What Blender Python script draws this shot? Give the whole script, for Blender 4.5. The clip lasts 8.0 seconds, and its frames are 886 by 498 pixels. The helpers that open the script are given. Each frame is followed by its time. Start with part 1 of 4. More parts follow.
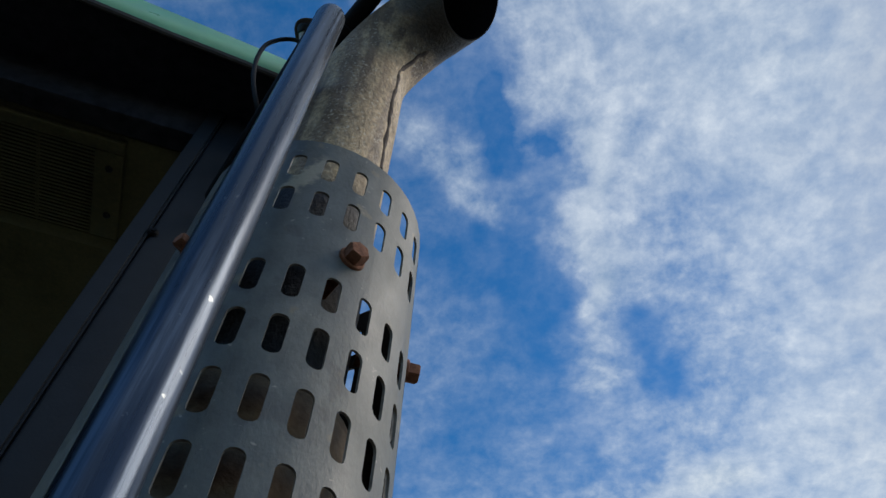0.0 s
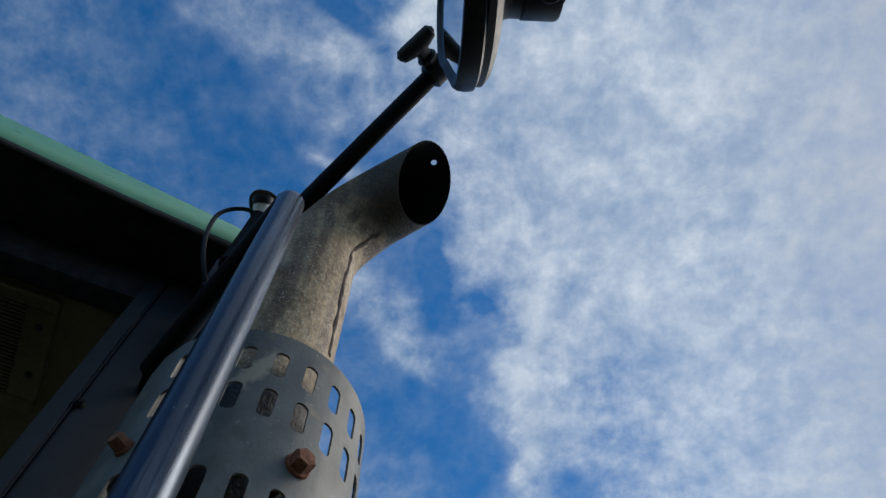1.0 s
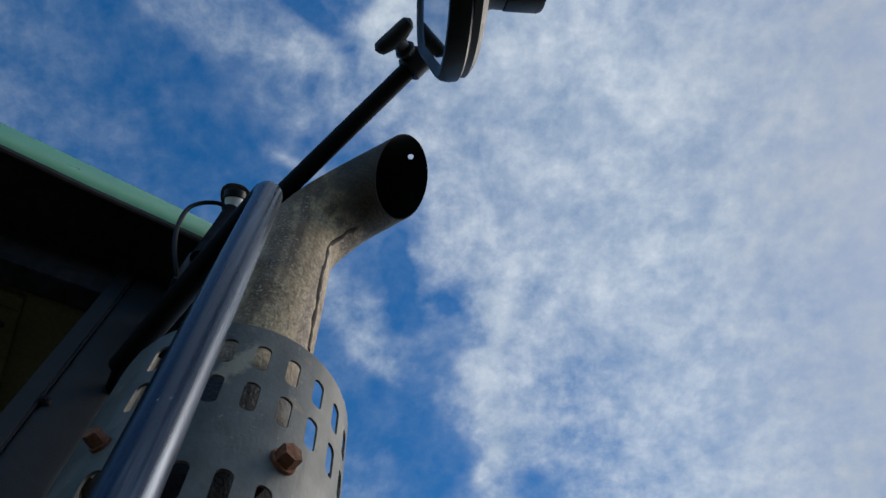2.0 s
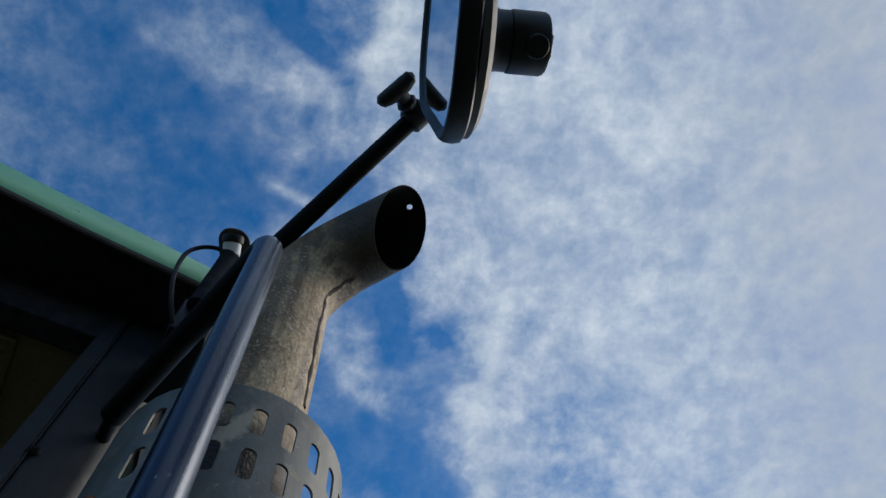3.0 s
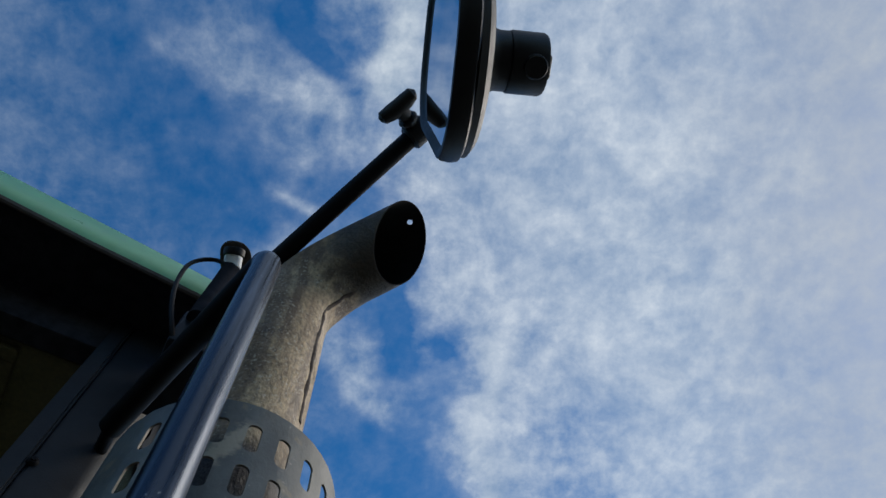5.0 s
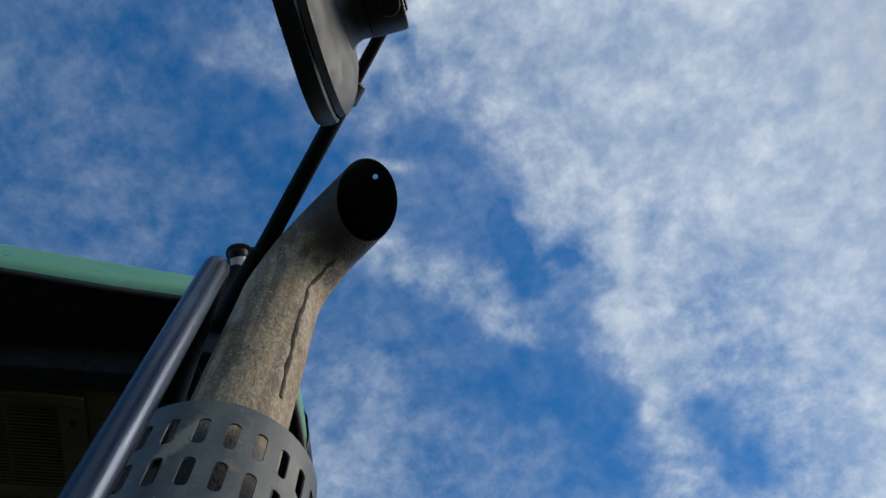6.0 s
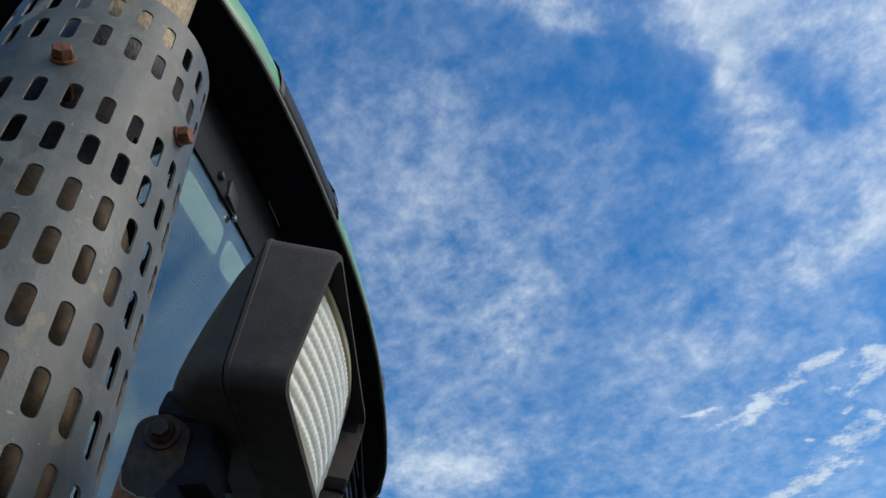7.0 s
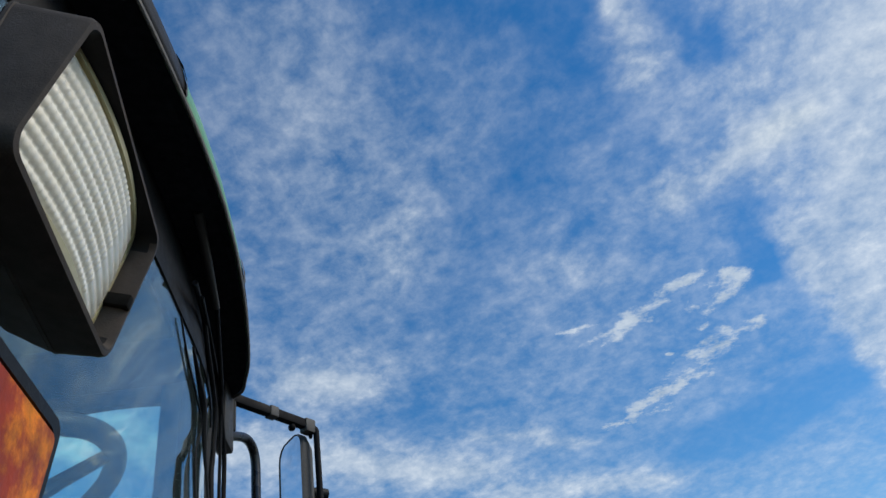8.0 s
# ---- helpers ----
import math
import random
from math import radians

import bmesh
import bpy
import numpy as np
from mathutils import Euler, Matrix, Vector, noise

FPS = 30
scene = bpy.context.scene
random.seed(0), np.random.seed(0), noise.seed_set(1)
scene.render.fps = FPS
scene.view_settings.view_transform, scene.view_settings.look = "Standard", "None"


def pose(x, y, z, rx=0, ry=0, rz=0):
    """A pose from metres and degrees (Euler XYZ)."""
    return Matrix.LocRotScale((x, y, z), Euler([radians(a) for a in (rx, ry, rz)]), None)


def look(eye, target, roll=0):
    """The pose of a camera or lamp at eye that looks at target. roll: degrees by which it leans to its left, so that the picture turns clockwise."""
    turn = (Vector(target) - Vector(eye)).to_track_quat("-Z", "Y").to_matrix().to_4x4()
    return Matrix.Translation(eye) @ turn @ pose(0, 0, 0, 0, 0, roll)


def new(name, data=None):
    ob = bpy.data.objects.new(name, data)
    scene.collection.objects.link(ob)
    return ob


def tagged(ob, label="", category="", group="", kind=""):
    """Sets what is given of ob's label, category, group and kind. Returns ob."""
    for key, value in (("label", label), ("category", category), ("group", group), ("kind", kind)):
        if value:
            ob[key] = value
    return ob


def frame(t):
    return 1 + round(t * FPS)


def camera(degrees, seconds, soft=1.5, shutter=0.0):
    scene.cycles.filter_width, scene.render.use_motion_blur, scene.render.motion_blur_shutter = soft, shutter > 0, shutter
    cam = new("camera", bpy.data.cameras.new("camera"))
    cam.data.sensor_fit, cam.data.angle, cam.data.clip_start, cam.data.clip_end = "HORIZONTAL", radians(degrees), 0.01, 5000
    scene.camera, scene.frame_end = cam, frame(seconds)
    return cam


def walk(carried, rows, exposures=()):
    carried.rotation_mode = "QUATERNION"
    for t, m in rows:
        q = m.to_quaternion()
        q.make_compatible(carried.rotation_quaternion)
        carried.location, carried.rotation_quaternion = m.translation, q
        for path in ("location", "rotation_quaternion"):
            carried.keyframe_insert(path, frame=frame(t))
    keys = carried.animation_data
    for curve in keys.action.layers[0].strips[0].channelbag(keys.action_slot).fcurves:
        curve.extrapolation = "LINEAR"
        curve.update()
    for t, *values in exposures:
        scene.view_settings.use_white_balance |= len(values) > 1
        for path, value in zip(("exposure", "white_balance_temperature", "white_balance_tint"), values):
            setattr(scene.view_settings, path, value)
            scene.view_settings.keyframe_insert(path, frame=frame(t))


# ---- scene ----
cam = camera(61.1, 8.0)
walk(cam, [
    (0.0, pose(0.0142, -0.3677, 1.6670, 145.92, -2.02, -18.11)),
    (0.1, pose(-0.0066, -0.3774, 1.6648, 147.72, -2.44, -19.23)),
    (0.3, pose(-0.0188, -0.3830, 1.6652, 150.98, -2.39, -20.68)),
    (0.5, pose(-0.0133, -0.3930, 1.6731, 154.40, -1.09, -21.29)),
    (0.7, pose(-0.0106, -0.3973, 1.6778, 156.43, 0.01, -21.95)),
    (1.0, pose(-0.0087, -0.3916, 1.6820, 157.69, 0.84, -23.07)),
    (1.2, pose(-0.0091, -0.3881, 1.6832, 157.82, 1.48, -23.10)),
    (2.3, pose(-0.0236, -0.3735, 1.6915, 157.99, 3.44, -24.52)),
    (2.5, pose(-0.0266, -0.3825, 1.6901, 158.87, 3.30, -24.38)),
    (3.0, pose(-0.0325, -0.3942, 1.6958, 160.18, 3.20, -25.65)),
    (3.5, pose(-0.0334, -0.4036, 1.6978, 160.96, 2.82, -26.85)),
    (4.0, pose(-0.0269, -0.3933, 1.7007, 161.48, 2.93, -27.02)),
    (4.5, pose(-0.0288, -0.3934, 1.6997, 161.95, 2.86, -26.99)),
    (4.7, pose(-0.0315, -0.3936, 1.6980, 161.43, 2.85, -26.76)),
    (5.8, pose(0.0713, -0.4692, 1.6709, 159.76, 1.52, -14.68)),
    (6.0, pose(0.1336, -0.4755, 1.6620, 156.22, 1.73, -6.38)),
    (6.2, pose(0.1822, -0.4480, 1.6346, 149.37, 2.56, -0.60)),
    (6.4, pose(0.2230, -0.4230, 1.6044, 143.26, 3.80, 3.70)),
    (6.5, pose(0.2437, -0.4105, 1.5913, 140.69, 3.64, 4.05)),
    (6.6, pose(0.2581, -0.3955, 1.5788, 138.97, 3.21, 3.77)),
    (6.8, pose(0.2817, -0.3769, 1.5625, 136.99, 3.95, 5.08)),
    (7.0, pose(0.3105, -0.3554, 1.5385, 135.13, 3.83, 5.63)),
    (7.3, pose(0.3505, -0.3300, 1.5333, 133.92, 5.87, 7.41)),
    (7.5, pose(0.3451, -0.3335, 1.5336, 133.59, 7.00, 8.15)),
    (7.8, pose(0.3562, -0.3251, 1.5176, 131.53, 6.70, 4.29)),
    (7.9, pose(0.3572, -0.3032, 1.5081, 130.01, 7.94, 1.95)),
    (8.0, pose(0.3582, -0.2877, 1.4939, 128.32, 8.93, -1.51)),
], exposures=[(0.0, 0.08), (1.0, 0.03), (2.5, -0.02), (5.8, 0.0), (6.1, 0.08), (6.6, 0.33), (7.5, 0.26), (8.0, 0.08)])

# ---- sky, sun ----
SUN_AZ, SUN_EL = radians(-8), radians(42)      # azimuth from +x towards +y


def sky_world():
    wd = bpy.data.worlds.new("sky_world")
    wd.use_nodes = True
    nt = wd.node_tree
    nt.nodes.clear()
    nd, ln = nt.nodes.new, nt.links.new

    def mth(op, a, b=None, c=None, clamp=False):
        n = nd("ShaderNodeMath")
        n.operation, n.use_clamp = op, clamp
        for i, v in enumerate((a, b, c)):
            if v is None:
                continue
            if isinstance(v, (int, float)):
                n.inputs[i].default_value = v
            else:
                ln(v, n.inputs[i])
        return n.outputs[0]

    sky = nd("ShaderNodeTexSky")
    sky.sky_type, sky.sun_disc = "NISHITA", False
    sky.sun_elevation, sky.sun_rotation = SUN_EL, radians(90) - SUN_AZ
    sky.air_density, sky.dust_density, sky.ozone_density = 1.0, 0.3, 2.5
    tc = nd("ShaderNodeTexCoord")
    sep = nd("ShaderNodeSeparateXYZ")
    ln(tc.outputs["Generated"], sep.inputs[0])
    z = mth("MAXIMUM", sep.outputs[2], 0.06)
    px, py = mth("DIVIDE", sep.outputs[0], z), mth("DIVIDE", sep.outputs[1], z)
    com = nd("ShaderNodeCombineXYZ")
    zz = mth("ADD", z, 0.28)
    ln(mth("DIVIDE", sep.outputs[0], zz), com.inputs[0]), ln(mth("DIVIDE", sep.outputs[1], zz), com.inputs[1])

    # a slow drift of the layer breaks up straight streaks
    def shifted(src, scale, detail, amount):
        w = nd("ShaderNodeTexNoise")
        w.inputs["Scale"].default_value, w.inputs["Detail"].default_value = scale, detail
        ln(com.outputs[0], w.inputs["Vector"])
        cen = nd("ShaderNodeVectorMath")
        cen.operation = "SUBTRACT"
        ln(w.outputs["Color"], cen.inputs[0])
        cen.inputs[1].default_value = (0.5, 0.5, 0.5)
        v = nd("ShaderNodeVectorMath")
        v.operation = "MULTIPLY_ADD"
        ln(cen.outputs[0], v.inputs[0])
        v.inputs[1].default_value = (amount, amount, 0)
        ln(src, v.inputs[2])
        return v.outputs[0]

    flat = nd("ShaderNodeCombineXYZ")
    ln(px, flat.inputs[0]), ln(py, flat.inputs[1])
    warp = shifted(com.outputs[0], 6.0, 5, 0.11)
    layer = shifted(flat.outputs[0], 11.0, 9, 0.19)

    def fbm(scale, detail, rough, turn=0.0, stretch=(1, 1, 1), off=(0, 0, 0), src=None):
        mp = nd("ShaderNodeMapping")
        mp.inputs["Rotation"].default_value[2] = radians(turn)
        mp.inputs["Scale"].default_value = stretch
        mp.inputs["Location"].default_value = off
        ln(src or warp, mp.inputs[0])
        t = nd("ShaderNodeTexNoise")
        for k, v in (("Scale", scale), ("Detail", detail), ("Roughness", rough)):
            t.inputs[k].default_value = v
        ln(mp.outputs[0], t.inputs["Vector"])
        return t.outputs[0]

    def smooth(v, lo, hi, to=1.0):
        n = nd("ShaderNodeMapRange")
        n.interpolation_type = "SMOOTHSTEP"
        n.inputs["From Min"].default_value, n.inputs["From Max"].default_value, n.inputs["To Max"].default_value = lo, hi, to
        ln(v, n.inputs["Value"])
        return n.outputs[0]

    def vec(op, a, b):
        n = nd("ShaderNodeVectorMath")
        n.operation = op
        for i, v in enumerate((a, b)):
            if isinstance(v, (tuple, float)):
                n.inputs["Scale" if op == "SCALE" and i else i].default_value = v
            elif v is not None:
                ln(v, n.inputs["Scale" if op == "SCALE" and i else i])
        return n.outputs["Value" if op in ("DOT_PRODUCT", "LENGTH") else 0]

    def bank(x0, y0, x1, y1, r):
        """How near the layer is to a bank of cloud that runs from one point to another: 1 on it, 0 far off."""
        a, ab = (x0, y0, 0.0), (x1 - x0, y1 - y0, 0.0)
        ap = vec("SUBTRACT", layer, a)
        h = mth("DIVIDE", vec("DOT_PRODUCT", ap, ab), ab[0] ** 2 + ab[1] ** 2 + 1e-6, None, True)
        off = vec("SUBTRACT", ap, vec("SCALE", ab, h))
        d2 = vec("DOT_PRODUCT", off, off)
        return mth("EXPONENT", mth("MULTIPLY", d2, -1.0 / (r * r)))

    big = fbm(5.0, 13, 0.62, 30, (1, 0.9, 1), (3.1, 1.7, 0))
    mid = fbm(15, 11, 0.62, 40, (1, 0.9, 1), (2.2, 0.9, 0))
    fine = fbm(38, 8, 0.62, 25, (1, 1, 1), (0.4, 5.2, 0), com.outputs[0])
    body = mth("ADD", mth("MULTIPLY", big, 0.30), mth("ADD", mth("MULTIPLY", mid, 0.40), mth("MULTIPLY", fine, 0.32)))
    n0 = mth("SUBTRACT", body, 0.51)

    # a sheet of high cloud with a ragged front across the sky
    lay = nd("ShaderNodeSeparateXYZ")
    ln(layer, lay.inputs[0])
    front = mth("SUBTRACT", mth("SUBTRACT", lay.outputs[0], mth("MULTIPLY", lay.outputs[1], 0.80)), -0.125)
    sheet = mth("ADD", smooth(front, -0.03, 0.10, 0.40), smooth(front, 0.10, 0.60, 0.12))
    rear = mth("ADD", lay.outputs[1], mth("MULTIPLY", lay.outputs[0], -0.35))
    cover = mth("ADD", mth("MULTIPLY", sheet, smooth(rear, -1.9, -0.8)), mth("ADD", smooth(lay.outputs[1], 0.45, 1.1, 0.10), 0.07))      # the sheet ends past the zenith

    # banks and wisps ahead of the front, and clear gaps in the sheet
    for x0, y0, x1, y1, r, amp in ((-0.17, 0.165, -0.05, 0.19, 0.045, 0.26), (-0.05, 0.16, 0.05, 0.21, 0.035, 0.20), (0.0, 0.03, 0.03, 0.11, 0.035, 0.30),
                                   (-0.03, 0.31, 0.0, 0.32, 0.020, 0.24), (0.0, 0.43, 0.22, 0.565, 0.036, 0.34), (0.30, 0.43, 0.42, 0.58, 0.05, 0.16),
                                   (0.44, 0.65, 0.50, 0.80, 0.04, 0.30), (0.52, 0.82, 0.66, 1.00, 0.04, 0.20), (0.70, 1.14, 0.86, 1.00, 0.075, 0.40),
                                   (-0.05, 0.70, 0.07, 1.30, 0.12, 0.10), (0.12, 1.14, 0.08, 1.30, 0.05, 0.14), (-0.14, 1.80, -0.05, 1.82, 0.11, 0.44),
                                   (-0.80, 1.90, 0.30, 2.58, 0.17, 0.44), (0.36, 2.24, 0.70, 2.47, 0.06, 0.30), (0.5, 2.85, 1.1, 2.95, 0.15, 0.36)):
        cover = mth("ADD", cover, mth("MULTIPLY", bank(x0, y0, x1, y1, r), amp))
    for x0, y0, x1, y1, r, amp in ((0.185, 0.40, 0.22, 0.47, 0.025, -0.20), (0.55, 0.68, 0.66, 0.80, 0.05, -0.28), (0.96, 1.27, 1.02, 1.48, 0.07, -0.26),
                                   (-0.12, 0.36, -0.26, 0.25, 0.07, -0.10), (0.23, 0.64, 0.40, 0.76, 0.08, -0.10), (0.36, 1.0, 0.20, 1.5, 0.10, -0.09),
                                   (0.70, 0.93, 0.92, 1.25, 0.03, -0.10), (-0.42, 0.31, -0.36, 0.42, 0.10, 0.05), (0.47, 1.40, 0.62, 1.46, 0.07, 0.13),
                                   (-0.09, 0.09, -0.06, 0.11, 0.03, -0.14), (0.14, 2.05, 0.10, 2.16, 0.07, -0.10), (1.5, 2.3, 1.3, 2.6, 0.22, -0.30),
                                   (0.60, 0.80, 0.82, 1.04, 0.13, -0.20), (0.86, 1.06, 0.95, 1.12, 0.06, -0.10),
                                   (0.48, 0.50, 0.66, 0.66, 0.09, -0.09), (0.22, 0.08, 0.50, 0.24, 0.17, 0.10)):
        cover = mth("ADD", cover, mth("MULTIPLY", bank(x0, y0, x1, y1, r), amp))
    cover = mth("MAXIMUM", cover, 0.02)
    k = mth("SUBTRACT", mth("MULTIPLY_ADD", cover, 4.6, 0.30), smooth(cover, 0.36, 0.66, 2.3))
    mask = mth("MULTIPLY", mth("MULTIPLY_ADD", n0, k, cover, True), 1.15)

    # small crisp puffs below the sheet
    low = None
    for x0, y0, x1, y1, r in ((0.515, 1.676, 0.57, 1.66, 0.035), (0.66, 1.74, 0.76, 1.60, 0.07), (0.77, 1.57, 0.83, 1.51, 0.05), (0.92, 1.65, 0.928, 1.51, 0.06),
                              (0.855, 2.31, 0.98, 2.02, 0.085), (0.98, 2.0, 1.055, 1.80, 0.085), (0.935, 1.735, 0.95, 1.75, 0.03), (0.865, 1.90, 0.88, 1.90, 0.02)):
        g = bank(x0, y0, x1, y1, r)
        low = g if low is None else mth("MAXIMUM", low, g)
    curd = fbm(13, 12, 0.68, 0, (1, 1, 1), (9.2, 3.3, 0), flat.outputs[0])
    puff = smooth(mth("MULTIPLY_ADD", mth("SUBTRACT", curd, 0.5), 3.2, low), 0.42, 1.30, 0.85)
    puff = mth("MULTIPLY", puff, smooth(low, 0.03, 0.40))
    mask = mth("MINIMUM", mth("MAXIMUM", mask, puff), 0.93)
    shade = nd("ShaderNodeMix")
    shade.data_type = "RGBA"
    shade.inputs[6].default_value = (3.5, 4.5, 5.65, 1)
    shade.inputs[7].default_value = (7.35, 8.0, 8.6, 1)
    ln(mth("MULTIPLY_ADD", n0, 3.7, 0.47, True), shade.inputs[0])
    thick = nd("ShaderNodeMix")
    thick.data_type = "RGBA"
    ln(smooth(front, 0.38, 0.90, 0.75), thick.inputs[0]), ln(shade.outputs[2], thick.inputs[6])
    thick.inputs[7].default_value = (4.3, 4.65, 4.95, 1)
    hue = nd("ShaderNodeHueSaturation")
    hue.inputs["Saturation"].default_value = 1.37
    hue.inputs["Value"].default_value = 1.27
    ln(sky.outputs[0], hue.inputs["Color"])
    mix = nd("ShaderNodeMix")
    mix.data_type = "RGBA"
    ln(mask, mix.inputs[0]), ln(hue.outputs[0], mix.inputs[6]), ln(thick.outputs[2], mix.inputs[7])
    bg, out = nd("ShaderNodeBackground"), nd("ShaderNodeOutputWorld")
    bg.inputs[1].default_value = 0.10
    ln(mix.outputs[2], bg.inputs[0]), ln(bg.outputs[0], out.inputs[0])
    scene.world = wd


sky_world()
sun_data = bpy.data.lights.new("sun", "SUN")
sun_data.energy, sun_data.angle, sun_data.color = 1.6, radians(30), (1.0, 0.91, 0.79)
sun = new("sun", sun_data)
sun.matrix_world = look((0, 0, 0), (-math.cos(SUN_AZ) * math.cos(SUN_EL), -math.sin(SUN_AZ) * math.cos(SUN_EL), -math.sin(SUN_EL)))


# ---- materials ----
def material(name, base, rough=0.5, metal=0.0, var=0.25, scale=30.0, bump=0.0, bump_scale=200.0, alt=None, alt_amount=0.5,
             alt_scale=8.0, coords="Object", stretch=(1, 1, 1), spec=0.5, coat=0.0, rough_var=0.15, bump_dist=0.001):
    """A painted, worn or cast surface: a base colour with fine grain and larger stains, and fine relief."""
    m = bpy.data.materials.new(name)
    m.use_nodes = True
    nt = m.node_tree
    nd, ln = nt.nodes.new, nt.links.new
    p = nt.nodes["Principled BSDF"]
    p.inputs["Metallic"].default_value = metal
    p.inputs["Specular IOR Level"].default_value = spec
    p.inputs["Coat Weight"].default_value = coat
    tc, mp = nd("ShaderNodeTexCoord"), nd("ShaderNodeMapping")
    mp.inputs["Scale"].default_value = stretch
    ln(tc.outputs[coords], mp.inputs[0])

    def tex(s, detail=6, rgh=0.6):
        t = nd("ShaderNodeTexNoise")
        t.inputs["Scale"].default_value, t.inputs["Detail"].default_value, t.inputs["Roughness"].default_value = s, detail, rgh
        ln(mp.outputs[0], t.inputs["Vector"])
        return t.outputs[0]

    grain, stain = tex(scale), tex(alt_scale, 8, 0.65)
    ramp = nd("ShaderNodeMapRange")
    ramp.inputs["To Min"].default_value, ramp.inputs["To Max"].default_value = 1 - var, 1 + var
    ramp.inputs["From Min"].default_value, ramp.inputs["From Max"].default_value = 0.3, 0.7
    ln(grain, ramp.inputs["Value"])
    mixn = nd("ShaderNodeMix")
    mixn.data_type = "RGBA"
    mixn.inputs[6].default_value = (*base, 1)
    mixn.inputs[7].default_value = (*(alt or [c * 0.7 for c in base]), 1)
    sm = nd("ShaderNodeMapRange")
    sm.interpolation_type = "SMOOTHSTEP"
    sm.inputs["From Min"].default_value, sm.inputs["From Max"].default_value = 0.46, 0.68
    sm.inputs["To Max"].default_value = alt_amount
    ln(stain, sm.inputs["Value"]), ln(sm.outputs[0], mixn.inputs[0])
    mul = nd("ShaderNodeVectorMath")
    mul.operation = "SCALE"
    ln(mixn.outputs[2], mul.inputs[0]), ln(ramp.outputs[0], mul.inputs["Scale"])
    ln(mul.outputs[0], p.inputs["Base Color"])
    rr = nd("ShaderNodeMapRange")
    rr.inputs["To Min"].default_value, rr.inputs["To Max"].default_value = max(0.02, rough - rough_var), min(1, rough + rough_var)
    rr.inputs["From Min"].default_value, rr.inputs["From Max"].default_value = 0.3, 0.7
    ln(stain, rr.inputs["Value"]), ln(rr.outputs[0], p.inputs["Roughness"])
    if bump:
        b = nd("ShaderNodeBump")
        b.inputs["Strength"].default_value, b.inputs["Distance"].default_value = bump, bump_dist
        ln(tex(bump_scale, 5), b.inputs["Height"]), ln(b.outputs[0], p.inputs["Normal"])
    return m


def glass_material(name, tint, rough=0.0, ior=1.62, clear=1.0):
    m = bpy.data.materials.new(name)
    m.use_nodes = True
    p = m.node_tree.nodes["Principled BSDF"]
    p.inputs["Base Color"].default_value = (*tint, 1)
    p.inputs["Transmission Weight"].default_value = clear
    p.inputs["Roughness"].default_value = rough
    p.inputs["IOR"].default_value = ior
    p.inputs["Specular Tint"].default_value = (0.62, 0.90, 1.0, 1)
    return m


SHIELD = material("grey_painted_steel", (0.104, 0.110, 0.101), 0.52, 0.0, 0.22, 70, 0.30, 420, (0.178, 0.172, 0.148), 0.85, 13, stretch=(1, 1, 0.6))
# the rail's lengthwise streaks: scuffs, and sky reflections put into the colour
RAIL = material("dull_grey_steel_tube", (0.030, 0.044, 0.068), 0.29, 0.7, 0.25, 90, 0.10, 160, (0.125, 0.155, 0.205), 0.9, 95, stretch=(1, 1, 0.035), rough_var=0.08)
ROOF_GREEN = material("faded_green_paint", (0.155, 0.42, 0.195), 0.40, 0.0, 0.08, 40, 0.05, 200, (0.24, 0.50, 0.28), 0.7, 5, coat=0.08)
BLACK = material("black_plastic", (0.008, 0.008, 0.009), 0.55, 0.0, 0.25, 60, 0.3, 600, (0.014, 0.014, 0.015), 0.5, 10, spec=0.22)
MIRROR_BLACK = material("black_moulded_plastic", (0.017, 0.017, 0.018), 0.48, 0.0, 0.25, 60, 0.25, 500, (0.030, 0.029, 0.028), 0.6, 14, spec=0.35)
SOFFIT = material("matt_black_lining", (0.028, 0.029, 0.035), 0.85, 0.0, 0.3, 50, 0.3, 400, (0.020, 0.020, 0.023), 0.5, 6, spec=0.0)
GLOSS_BLACK = material("gloss_black_tube", (0.016, 0.016, 0.018), 0.3, 0.0, 0.2, 80, 0.1, 300, (0.03, 0.028, 0.027), 0.5, 20)
BLACK_TUBE = material("black_painted_steel", (0.006, 0.006, 0.0075), 0.62, 0.0, 0.2, 80, 0.15, 300, (0.012, 0.012, 0.014), 0.4, 14, spec=0.14)
GREY_PLASTIC = material("weathered_grey_plastic", (0.075, 0.072, 0.068), 0.6, 0.0, 0.12, 90, 0.3, 900, (0.11, 0.10, 0.092), 0.5, 30)
LAMP_PLASTIC = material("weathered_black_plastic", (0.070, 0.059, 0.052), 0.66, 0.0, 0.18, 70, 0.3, 800, (0.095, 0.079, 0.068), 0.6, 24, spec=0.12)
PILLAR = material("slate_grey_panel", (0.0092, 0.0122, 0.017), 0.55, 0.0, 0.15, 50, 0.2, 400, (0.023, 0.028, 0.035), 0.6, 9, spec=0.25)
OLIVE = material("olive_headliner", (0.075, 0.064, 0.022), 0.8, 0.0, 0.2, 160, 0.3, 500, (0.042, 0.036, 0.014), 0.5, 7)
RUST = material("rusty_steel", (0.25, 0.098, 0.048), 0.8, 0.2, 0.3, 260, 0.6, 700, (0.16, 0.06, 0.032), 0.8, 120)
STRAP = material("brown_grey_steel", (0.034, 0.03, 0.027), 0.65, 0.3, 0.3, 160, 0.4, 600, (0.20, 0.085, 0.04), 0.6, 20)
TRIM = material("grey_rubber_trim", (0.150, 0.135, 0.120), 0.6, 0.0, 0.2, 60, 0.2, 300, (0.20, 0.185, 0.165), 0.6, 16)
FILM_EDGE = material("pale_film_edge", (0.30, 0.31, 0.29), 0.5, 0.0, 0.2, 90)
